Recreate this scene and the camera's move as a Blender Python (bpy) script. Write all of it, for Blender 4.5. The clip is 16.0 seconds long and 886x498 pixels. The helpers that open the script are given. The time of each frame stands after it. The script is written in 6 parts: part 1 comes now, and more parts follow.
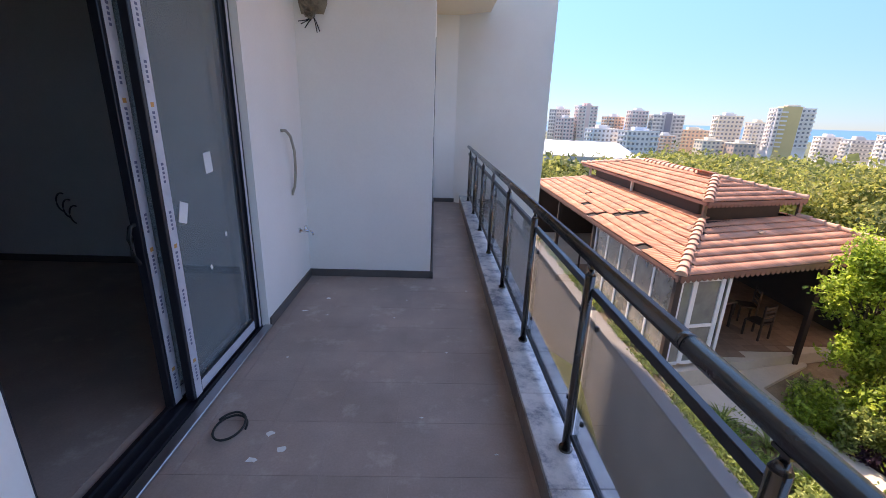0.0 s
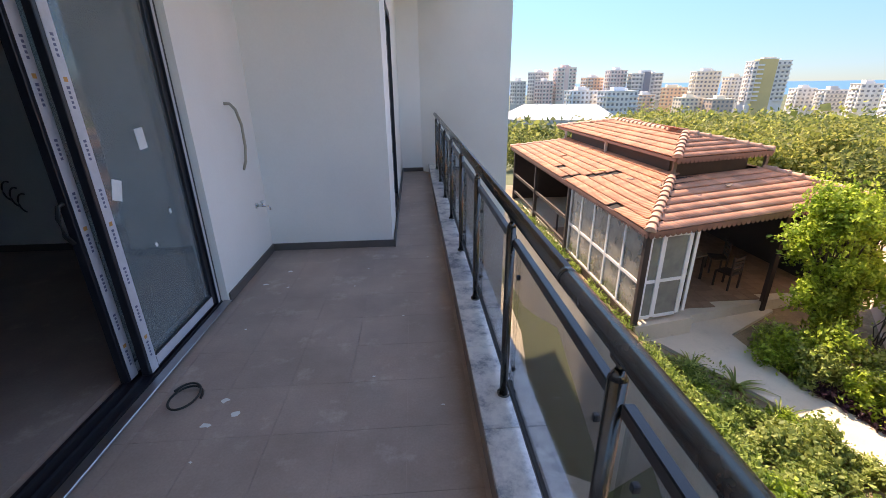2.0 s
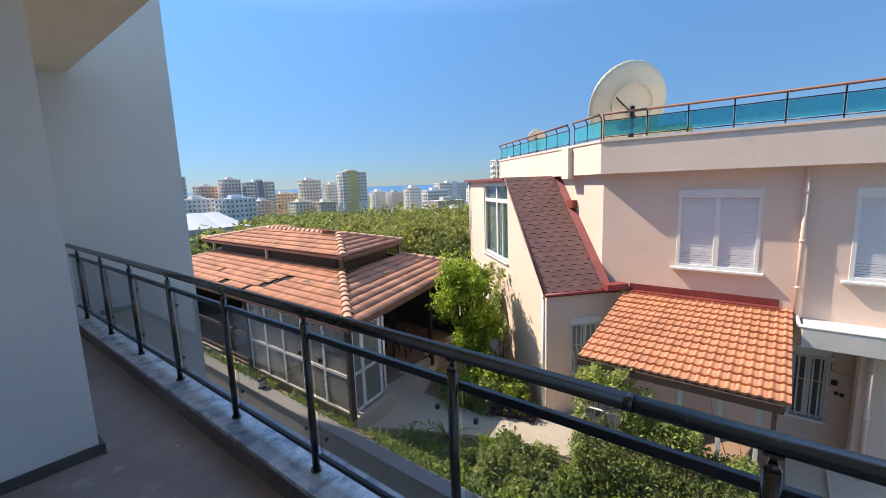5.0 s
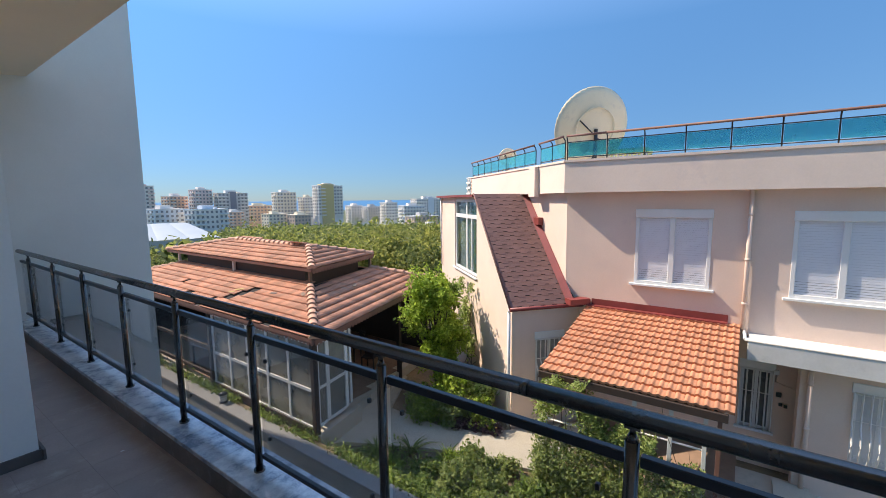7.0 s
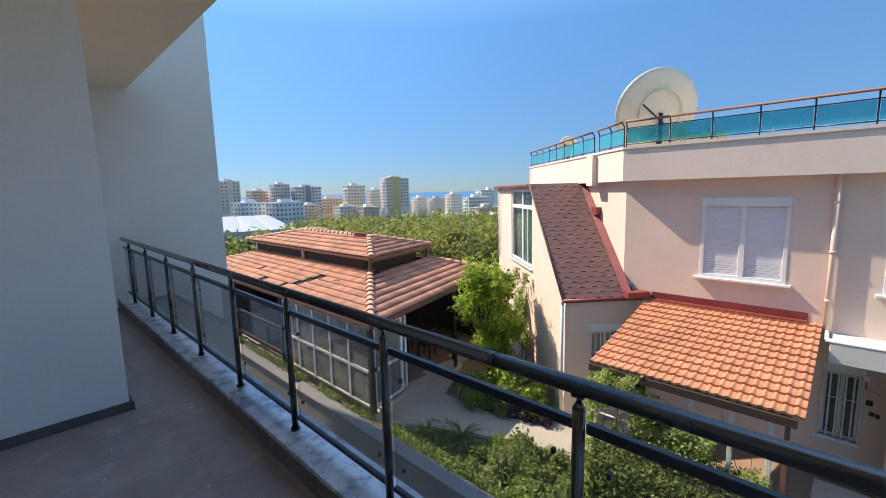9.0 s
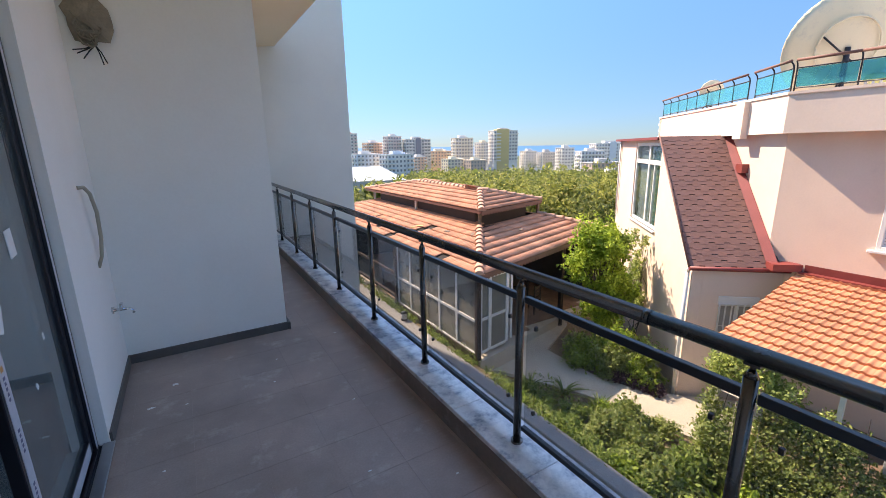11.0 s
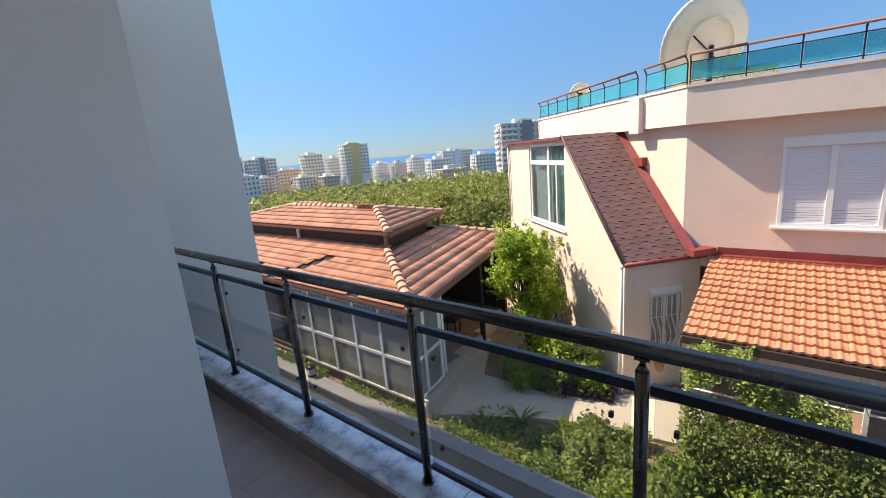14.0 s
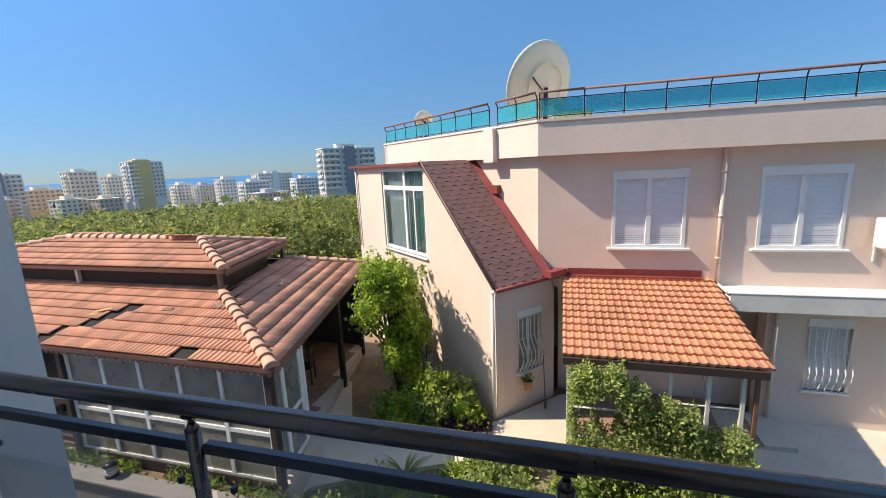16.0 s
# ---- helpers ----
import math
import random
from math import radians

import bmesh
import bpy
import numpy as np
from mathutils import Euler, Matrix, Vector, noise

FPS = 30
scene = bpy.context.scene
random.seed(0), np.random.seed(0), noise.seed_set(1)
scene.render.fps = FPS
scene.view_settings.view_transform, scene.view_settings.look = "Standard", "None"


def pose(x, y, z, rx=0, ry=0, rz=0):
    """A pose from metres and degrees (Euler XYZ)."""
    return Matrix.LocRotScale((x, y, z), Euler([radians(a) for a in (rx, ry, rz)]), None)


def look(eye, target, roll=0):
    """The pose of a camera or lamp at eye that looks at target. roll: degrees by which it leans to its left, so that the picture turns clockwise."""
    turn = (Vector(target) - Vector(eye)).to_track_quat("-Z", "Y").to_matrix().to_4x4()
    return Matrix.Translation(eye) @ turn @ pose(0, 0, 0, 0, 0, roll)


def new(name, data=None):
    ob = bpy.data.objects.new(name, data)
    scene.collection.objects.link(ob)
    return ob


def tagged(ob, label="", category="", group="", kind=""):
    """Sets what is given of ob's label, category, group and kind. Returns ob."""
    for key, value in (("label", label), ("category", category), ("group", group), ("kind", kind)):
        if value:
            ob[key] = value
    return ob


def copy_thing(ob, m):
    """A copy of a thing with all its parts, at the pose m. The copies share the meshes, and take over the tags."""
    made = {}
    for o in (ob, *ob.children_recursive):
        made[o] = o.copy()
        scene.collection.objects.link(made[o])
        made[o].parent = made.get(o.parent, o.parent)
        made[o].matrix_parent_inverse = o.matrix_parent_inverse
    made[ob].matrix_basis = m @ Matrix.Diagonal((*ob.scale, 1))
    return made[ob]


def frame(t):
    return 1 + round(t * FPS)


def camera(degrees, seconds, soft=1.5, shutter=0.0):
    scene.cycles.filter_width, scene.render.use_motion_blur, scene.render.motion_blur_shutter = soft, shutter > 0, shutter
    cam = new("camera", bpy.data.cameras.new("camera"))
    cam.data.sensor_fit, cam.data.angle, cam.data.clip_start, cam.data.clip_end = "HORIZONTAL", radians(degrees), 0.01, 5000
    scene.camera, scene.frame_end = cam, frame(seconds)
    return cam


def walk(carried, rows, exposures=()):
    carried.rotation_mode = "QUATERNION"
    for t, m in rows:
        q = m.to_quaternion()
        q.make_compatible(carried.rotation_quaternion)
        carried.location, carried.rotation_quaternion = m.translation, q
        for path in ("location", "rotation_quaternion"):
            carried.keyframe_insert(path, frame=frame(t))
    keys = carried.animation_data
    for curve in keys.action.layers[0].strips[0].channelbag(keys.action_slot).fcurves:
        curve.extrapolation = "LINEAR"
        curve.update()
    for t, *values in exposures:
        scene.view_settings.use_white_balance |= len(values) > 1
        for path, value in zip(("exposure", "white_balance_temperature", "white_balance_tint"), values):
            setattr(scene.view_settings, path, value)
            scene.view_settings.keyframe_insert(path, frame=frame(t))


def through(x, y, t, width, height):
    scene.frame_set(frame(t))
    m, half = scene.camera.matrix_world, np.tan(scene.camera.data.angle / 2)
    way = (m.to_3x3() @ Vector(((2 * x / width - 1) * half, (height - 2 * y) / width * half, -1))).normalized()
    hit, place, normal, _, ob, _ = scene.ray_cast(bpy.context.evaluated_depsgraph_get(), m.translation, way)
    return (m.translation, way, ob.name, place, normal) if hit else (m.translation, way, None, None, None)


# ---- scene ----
cam = camera(92.8, 16.0, soft=0.7)
PATH = [
    (0, (0.082, -0.017, 1.524), (0.135, 1.891, 0.927), 1.9),
    (0.5, (0.104, -0.066, 1.503), (-0.029, 1.829, 0.877), 2.4),
    (1, (0.118, -0.092, 1.448), (-0.06, 1.77, 0.742), 2.4),
    (1.5, (0.213, -0.104, 1.451), (0.083, 1.735, 0.677), -0.9),
    (2, (0.319, -0.088, 1.488), (0.436, 1.774, 0.767), -0.8),
    (2.5, (0.24, -0.041, 1.538), (0.78, 1.793, 0.951), -2.2),
    (3, (0.053, 0.008, 1.552), (0.959, 1.717, 1.044), -4.7),
    (3.5, (-0.066, 0.191, 1.534), (0.933, 1.855, 1.054), -4.0),
    (4, (-0.166, 0.427, 1.541), (0.987, 1.998, 1.09), -3.7),
    (4.5, (-0.372, 0.568, 1.587), (0.961, 2.002, 1.182), -3.0),
    (5, (-0.457, 0.573, 1.639), (1.08, 1.816, 1.335), -2.0),
    (7.5, (-0.472, 0.202, 1.603), (1.143, 1.358, 1.371), -0.6),
    (8, (-0.398, 0.058, 1.595), (1.182, 1.263, 1.365), -0.6),
    (8.5, (-0.39, 0.005, 1.602), (1.111, 1.306, 1.372), -0.8),
    (11, (-0.558, 0.1, 1.587), (0.449, 1.762, 1.117), -0.9),
    (11.5, (-0.545, 0.163, 1.506), (0.383, 1.85, 0.963), 1.3),
    (12, (-0.579, 0.46, 1.521), (0.312, 2.162, 0.964), -0.5),
    (12.5, (-0.56, 0.82, 1.536), (0.407, 2.484, 0.992), -1.6),
    (13, (-0.482, 1.282, 1.599), (0.567, 2.924, 1.147), -3.1),
    (13.5, (-0.517, 1.739, 1.59), (0.767, 3.209, 1.151), -4.0),
    (14, (-0.474, 2.139, 1.611), (1.02, 3.392, 1.166), -4.9),
    (14.5, (-0.342, 2.526, 1.634), (1.249, 3.66, 1.207), -6.0),
    (15, (-0.349, 2.932, 1.618), (1.359, 3.878, 1.185), -5.3),
    (15.5, (-0.256, 3.168, 1.624), (1.566, 3.869, 1.191), -2.2),
    (16, (-0.092, 3.334, 1.618), (1.795, 3.875, 1.234), -2.6),
]
walk(cam, [(t, look(eye, target, roll)) for t, eye, target, roll in PATH],
     [(0.0, 1.24, 8200, 27), (1.0, 1.3, 8700, 24), (2.0, 1.24, 9000, 22), (3.5, 0.77, 8300, 16), (5.0, 0.54, 7500, 12), (8.5, 0.48, 7300, 11), (11.0, 1.0, 8200, 18), (12.5, 1.04, 8350, 19), (14.0, 0.7, 7900, 13), (16.0, 0.42, 7400, 10)])

# ---- world and sun ----
SUN_AZ = math.atan2(-0.20, 0.95)
SUN_EL = radians(45.8)
world = bpy.data.worlds.new("sky")
scene.world = world
world.use_nodes = True
wt = world.node_tree
sky = wt.nodes.new("ShaderNodeTexSky")
sky.sky_type = "NISHITA"
sky.sun_disc = False
sky.sun_elevation, sky.sun_rotation = SUN_EL, SUN_AZ
sky.air_density, sky.dust_density, sky.ozone_density = 0.7, 0.0, 2.0
wt.nodes["Background"].inputs["Strength"].default_value = 0.165
cool = wt.nodes.new("ShaderNodeMixRGB")
cool.blend_type = "MULTIPLY"
cool.inputs[0].default_value, cool.inputs[2].default_value = 1.0, (0.80, 0.945, 1.07, 1)
wt.links.new(sky.outputs["Color"], cool.inputs[1])
# dims the lowest sky, boosts the unseen overhead sky to brighten the shaded balcony
way = wt.nodes.new("ShaderNodeTexCoord")
axes = wt.nodes.new("ShaderNodeSeparateXYZ")
wt.links.new(way.outputs["Generated"], axes.inputs[0])
sky_gain = wt.nodes.new("ShaderNodeValToRGB")
steps = sky_gain.color_ramp.elements
steps.new(0.34)
for e, (p, c) in zip(steps, ((0.0, (0.245, 0.272, 0.345, 1)), (0.34, (0.60, 0.86, 0.94, 1)), (0.7, (2.8, 2.6, 2.35, 1)))):
    e.position, e.color = p, c
wt.links.new(axes.outputs["Z"], sky_gain.inputs["Fac"])
level = wt.nodes.new("ShaderNodeMixRGB")
level.blend_type = "MULTIPLY"
level.inputs[0].default_value = 1.0
wt.links.new(cool.outputs["Color"], level.inputs[1])
wt.links.new(sky_gain.outputs["Color"], level.inputs[2])
wt.links.new(level.outputs["Color"], wt.nodes["Background"].inputs["Color"])
sun = new("sun", bpy.data.lights.new("sun", "SUN"))
sun.data.energy, sun.data.angle, sun.data.color = 5.1, radians(0.55), (1.0, 0.91, 0.81)
SUN_DIR = Vector((math.sin(SUN_AZ) * math.cos(SUN_EL), math.cos(SUN_AZ) * math.cos(SUN_EL), math.sin(SUN_EL)))
sun.matrix_world = look(SUN_DIR * 50, (0, 0, 0))


# ---- materials ----
def material(name, rough=0.7, metal=0.0):
    m = bpy.data.materials.new(name)
    m.use_nodes = True
    b = m.node_tree.nodes["Principled BSDF"]
    b.inputs["Roughness"].default_value, b.inputs["Metallic"].default_value = rough, metal
    return m, m.node_tree, b


def link(t, a, b):
    t.links.new(a, b)


def noise_at(t, scale, detail=4, rough=0.55, coords=None):
    n = t.nodes.new("ShaderNodeTexNoise")
    n.inputs["Scale"].default_value, n.inputs["Detail"].default_value, n.inputs["Roughness"].default_value = scale, detail, rough
    if coords is None:
        coords = t.nodes.new("ShaderNodeTexCoord").outputs["Object"]
    link(t, coords, n.inputs["Vector"])
    return n.outputs["Fac"]


def ramp(t, fac, *stops):
    r = t.nodes.new("ShaderNodeValToRGB")
    e = r.color_ramp.elements
    while len(e) < len(stops):
        e.new(0.5)
    for k, (p, c) in zip(e, stops):
        k.position, k.color = p, (*c, 1)
    link(t, fac, r.inputs["Fac"])
    return r.outputs["Color"]


def mixed(t, kind, fac, a, b):
    m = t.nodes.new("ShaderNodeMixRGB")
    m.blend_type = kind
    for sock, v in zip(m.inputs, (fac, a, b)):
        if isinstance(v, (int, float)):
            sock.default_value = v
        elif isinstance(v, tuple):
            sock.default_value = (*v, 1)
        else:
            link(t, v, sock)
    return m.outputs["Color"]


def bumped(t, b, height, strength=0.2, dist=0.01):
    n = t.nodes.new("ShaderNodeBump")
    n.inputs["Strength"].default_value, n.inputs["Distance"].default_value = strength, dist
    link(t, height, n.inputs["Height"])
    link(t, n.outputs["Normal"], b.inputs["Normal"])


def dull(c, k):
    return tuple(v * k for v in c)


def surface(name, color, rough=0.8, big=1.2, fine=40.0, spread=0.12, bump=0.15, stain=None, metal=0.0, piece=0.0, island=0.0, depth=0.004, placed=False):
    """A painted, plastered or mineral surface: two scales of unevenness, relief, stains, and a shade of its own for each piece."""
    m, t, b = material(name, rough, metal)
    where = t.nodes.new("ShaderNodeNewGeometry").outputs["Position"] if placed or piece else None
    g = noise_at(t, big, 5, 0.6, where)
    f = noise_at(t, fine, 3, 0.55, where)
    c = ramp(t, g, (0.3, dull(color, 1 - spread)), (0.7, dull(color, 1 + spread * 0.6)))
    c = mixed(t, "MULTIPLY", 0.5, c, ramp(t, f, (0.3, (1 - spread,) * 3), (0.7, (1.0,) * 3)))
    if stain:
        s = noise_at(t, big * 2.7, 6, 0.7, where)
        c = mixed(t, "MIX", ramp(t, s, (0.56, (0, 0, 0)), (0.72, (0.75,) * 3)), c, stain)
    if piece or island:
        if piece:
            r = t.nodes.new("ShaderNodeObjectInfo").outputs["Random"]
        else:
            r = t.nodes.new("ShaderNodeNewGeometry").outputs["Random Per Island"]
        k = piece or island
        c = mixed(t, "MULTIPLY", 1.0, c, ramp(t, r, (0.0, (1 - k,) * 3), (1.0, (1 + k * 0.3,) * 3)))
    link(t, c, b.inputs["Base Color"])
    rr = t.nodes.new("ShaderNodeMapRange")
    rr.inputs["To Min"].default_value, rr.inputs["To Max"].default_value = max(rough - 0.12, 0.02), min(rough + 0.1, 1)
    link(t, g, rr.inputs["Value"])
    link(t, rr.outputs["Result"], b.inputs["Roughness"])
    if bump:
        bumped(t, b, f, bump, depth)
    return m


def glass(name, tint=(0.9, 0.95, 0.95), clear=0.85, rough=0.02, body=(0.02, 0.03, 0.03)):
    """A thin pane: clear with a mirror film that grows at a slant, and a little dirt."""
    m, t, b = material(name, rough)
    out = t.nodes["Material Output"]
    tr = t.nodes.new("ShaderNodeBsdfTransparent")
    tr.inputs["Color"].default_value = (*tint, 1)
    gl = t.nodes.new("ShaderNodeBsdfGlossy")
    gl.inputs["Roughness"].default_value = rough
    lw = t.nodes.new("ShaderNodeLayerWeight")
    lw.inputs["Blend"].default_value = 0.5
    pw5 = t.nodes.new("ShaderNodeMath")
    pw5.operation = "POWER"
    pw5.inputs[1].default_value = 4.0
    link(t, lw.outputs["Facing"], pw5.inputs[0])
    fr = t.nodes.new("ShaderNodeMath")
    fr.operation = "MULTIPLY_ADD"
    fr.inputs[1].default_value, fr.inputs[2].default_value = 0.85, 0.035
    link(t, pw5.outputs[0], fr.inputs[0])
    b.inputs["Base Color"].default_value = (*body, 1)
    mix1 = t.nodes.new("ShaderNodeMixShader")
    mix2 = t.nodes.new("ShaderNodeMixShader")
    dirt = ramp(t, noise_at(t, 3.0, 5, 0.6), (0.35, (1 - clear,) * 3), (0.75, (min(1, (1 - clear) * 1.6),) * 3))
    link(t, dirt, mix1.inputs[0])
    link(t, tr.outputs[0], mix1.inputs[1])
    link(t, b.outputs[0], mix1.inputs[2])
    link(t, fr.outputs[0], mix2.inputs[0])
    link(t, mix1.outputs[0], mix2.inputs[1])
    link(t, gl.outputs[0], mix2.inputs[2])
    link(t, mix2.outputs[0], out.inputs["Surface"])
    return m


def foliage(name, dark, light, through=0.35):
    m, t, b = material(name, 0.55)
    r = t.nodes.new("ShaderNodeNewGeometry").outputs["Random Per Island"]
    c = ramp(t, r, (0.0, dark), (0.6, tuple((a + d) / 2 for a, d in zip(dark, light))), (1.0, light))
    big = ramp(t, noise_at(t, 0.9, 3), (0.35, (0.7, 0.75, 0.7)), (0.65, (1.1, 1.05, 0.9)))
    c = mixed(t, "MULTIPLY", 1.0, c, big)
    link(t, c, b.inputs["Base Color"])
    b.inputs["Specular IOR Level"].default_value = 0.3
    tl = t.nodes.new("ShaderNodeBsdfTranslucent")
    link(t, c, tl.inputs["Color"])
    mx = t.nodes.new("ShaderNodeMixShader")
    mx.inputs[0].default_value = through
    link(t, b.outputs[0], mx.inputs[1])
    link(t, tl.outputs[0], mx.inputs[2])
    link(t, mx.outputs[0], t.nodes["Material Output"].inputs["Surface"])
    return m


PLASTER = surface("white_plaster", (0.90, 0.875, 0.815), 0.85, 0.9, 60, 0.05, 0.08)
CEILING = surface("ceiling_plaster", (0.88, 0.76, 0.58), 0.9, 0.8, 60, 0.04, 0.06)
ROOM = surface("room_plaster", (0.80, 0.79, 0.77), 0.9, 0.8, 50, 0.08, 0.1)
FLOOR_TILE = surface("brown_grey_floor_tile", (0.42, 0.315, 0.27), 0.5, 1.6, 90, 0.26, 0.08, stain=(0.53, 0.44, 0.39), piece=0.04)
GROUT = surface("light_grout", (0.46, 0.35, 0.30), 0.9, 5, 80, 0.15, 0.2)
BASEBOARD = surface("dark_tile_baseboard", (0.13, 0.11, 0.10), 0.5, 4, 60, 0.15, 0.1)
KERB_FACE = surface("unfinished_kerb_render", (0.27, 0.20, 0.165), 0.85, 3, 50, 0.25, 0.3, stain=(0.36, 0.30, 0.27))
GLASS = glass("clear_glass", (0.86, 0.9, 0.9), 0.93)
DOOR_GLASS = glass("dusty_door_glass", (0.66, 0.71, 0.71), 0.76, 0.03, (0.36, 0.40, 0.40))
RAIL_GLASS = glass("balustrade_glass", (0.86, 0.87, 0.88), 0.972, 0.02, (0.22, 0.22, 0.23))
PAV_GLASS = glass("dusty_pavilion_glass", (0.55, 0.57, 0.55), 0.62, 0.08, (0.42, 0.41, 0.36))
TEAL_GLASS = glass("teal_balustrade_glass", (0.25, 0.74, 0.80), 0.74, 0.05, (0.10, 0.55, 0.63))
WIN_GLASS = glass("window_glass", (0.8, 0.86, 0.86), 0.92, 0.02, (0.08, 0.13, 0.13))
RAIL_METAL = surface("dark_anodised_rail", (0.14, 0.125, 0.115), 0.26, 6, 200, 0.12, 0.03, metal=0.9)
BLACK_METAL = surface("black_painted_bar", (0.022, 0.022, 0.026), 0.38, 6, 120, 0.15, 0.04)
DOOR_DARK = surface("anthracite_door_profile", (0.018, 0.018, 0.024), 0.35, 6, 120, 0.15, 0.03)
FILM = surface("white_protective_film", (0.62, 0.62, 0.66), 0.4, 9, 60, 0.12, 0.15)
FILM_INK = surface("film_print_blue", (0.12, 0.13, 0.22), 0.5, 9, 60, 0.05, 0)
FILM_ORANGE = surface("film_print_orange", (0.65, 0.30, 0.08), 0.5, 9, 60, 0.05, 0)
ALU = surface("bare_aluminium", (0.45, 0.46, 0.48), 0.35, 8, 150, 0.1, 0.03, metal=0.9)
CHROME = surface("chrome", (0.7, 0.7, 0.7), 0.12, 10, 100, 0.03, 0, metal=1.0)
PAPER = surface("white_paper", (0.8, 0.8, 0.78), 0.8, 10, 80, 0.04, 0.05)
CONDUIT = surface("beige_conduit", (0.42, 0.37, 0.28), 0.5, 10, 100, 0.08, 0.1)
BLACK_RUBBER = surface("black_rubber", (0.02, 0.02, 0.02), 0.6, 10, 100, 0.1, 0.1)
WIRE = surface("dusty_wire", (0.46, 0.38, 0.28), 0.7, 12, 90, 0.3, 0.2, island=0.5)
HOUSE = surface("peach_house_render", (0.79, 0.62, 0.52), 0.85, 0.6, 30, 0.07, 0.12, stain=(0.71, 0.55, 0.48))
PARAPET = surface("pale_peach_parapet", (0.82, 0.67, 0.57), 0.85, 0.7, 30, 0.08, 0.12, stain=(0.70, 0.58, 0.52))
WHITE_UPVC = surface("white_upvc", (0.78, 0.78, 0.77), 0.4, 2, 40, 0.05, 0.02)
SHUTTER = surface("white_roller_shutter", (0.72, 0.73, 0.78), 0.45, 2, 40, 0.04, 0.02)
RED_FLASH = surface("red_brown_flashing", (0.25, 0.05, 0.045), 0.5, 2, 60, 0.2, 0.1)
SHINGLE = surface("brown_bitumen_shingle", (0.22, 0.12, 0.105), 0.9, 3, 220, 0.12, 0.5, piece=0.10)
# near-black colour standing in for the darkness below the roof tiles
UNDER_TILE_SHADE = surface("painted_shade_underlay", (0.014, 0.011, 0.010), 0.95, 3, 60, 0.2, 0.2)
CANOPY = surface("weathered_canopy_paint", (0.68, 0.67, 0.64), 0.8, 1.5, 30, 0.10, 0.2, stain=(0.56, 0.55, 0.53))
# dim and grey tones standing in for shadowed rooms behind barred windows
DIM_COVER = surface("dim_pane_cover", (0.13, 0.13, 0.13), 0.3, 2, 40, 0.2, 0.02)
GREY_COVER = surface("grey_pane_cover", (0.34, 0.34, 0.34), 0.35, 3, 40, 0.25, 0.02)
BLIND = surface("grey_blind", (0.62, 0.63, 0.64), 0.7, 4, 60, 0.08, 0.05)
SHINGLE_GAP = surface("dark_bitumen", (0.05, 0.035, 0.035), 0.9, 3, 120, 0.15, 0.3)
ROOF_TILE = surface("weathered_terracotta", (0.68, 0.315, 0.19), 0.8, 1.6, 60, 0.26, 0.25, stain=(0.50, 0.33, 0.25), piece=0.28)
ROOF_TILE_J = surface("weathered_terracotta_field", (0.68, 0.315, 0.19), 0.8, 1.6, 60, 0.26, 0.25, stain=(0.50, 0.33, 0.25), island=0.28)
PORCH_TILE = surface("orange_terracotta", (0.62, 0.27, 0.145), 0.75, 2.0, 60, 0.18, 0.2, stain=(0.50, 0.26, 0.17), piece=0.18)
RIDGE_TILE = surface("ridge_terracotta", (0.66, 0.37, 0.25), 0.8, 3, 60, 0.2, 0.25, stain=(0.42, 0.33, 0.27), piece=0.2)
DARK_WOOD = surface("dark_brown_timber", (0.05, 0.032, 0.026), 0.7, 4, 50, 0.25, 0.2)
FASCIA = surface("brown_painted_fascia", (0.21, 0.10, 0.075), 0.6, 3, 50, 0.2, 0.1)
GREY_WALL = surface("weathered_cement_render", (0.37, 0.35, 0.31), 0.9, 0.7, 25, 0.16, 0.25, stain=(0.34, 0.32, 0.28))
WALL_CAP = surface("cement_coping", (0.30, 0.29, 0.275), 0.9, 2, 30, 0.12, 0.25)
CONCRETE = surface("pale_concrete_path", (0.62, 0.55, 0.44), 0.9, 1.1, 30, 0.12, 0.25, stain=(0.45, 0.40, 0.32))
PAVER = surface("terracotta_paver", (0.34, 0.22, 0.15), 0.85, 3, 40, 0.18, 0.2, island=0.2)
SOIL = surface("garden_soil", (0.27, 0.20, 0.12), 0.95, 1.4, 25, 0.35, 0.6, stain=(0.42, 0.33, 0.21), depth=0.03)
FAR_LAND = surface("orchard_land", (0.10, 0.12, 0.045), 0.95, 0.02, 0.6, 0.4, 0.3, stain=(0.22, 0.19, 0.10), depth=0.3)
SEA = surface("sea_water", (0.04, 0.16, 0.30), 0.35, 0.004, 0.05, 0.15, 0.1)
BARK = surface("bark", (0.10, 0.075, 0.055), 0.9, 6, 40, 0.3, 0.5)
TRELLIS = surface("white_painted_bar", (0.72, 0.71, 0.68), 0.5, 4, 60, 0.1, 0.05)
DISH = surface("cream_dish", (0.84, 0.74, 0.52), 0.5, 1.2, 40, 0.06, 0.05, stain=(0.60, 0.54, 0.42))
POT = surface("terracotta_pot", (0.50, 0.27, 0.15), 0.8, 5, 60, 0.15, 0.2)
CURTAIN = surface("teal_curtain", (0.30, 0.52, 0.50), 0.9, 4, 60, 0.15, 0.2)
# dark tone standing in for unlit rooms behind windows
DARK_ROOM = surface("unlit_room_tone", (0.10, 0.10, 0.10), 0.9, 2, 40, 0.1, 0.1)
FABRIC_GREEN = surface("green_yellow_canvas", (0.45, 0.50, 0.16), 0.8, 4, 60, 0.15, 0.1)
TARP = surface("blue_grey_tarp", (0.34, 0.38, 0.42), 0.6, 3, 40, 0.2, 0.2)
YELLOW_BOARD = surface("yellowed_board", (0.50, 0.36, 0.11), 0.7, 5, 60, 0.2, 0.2)
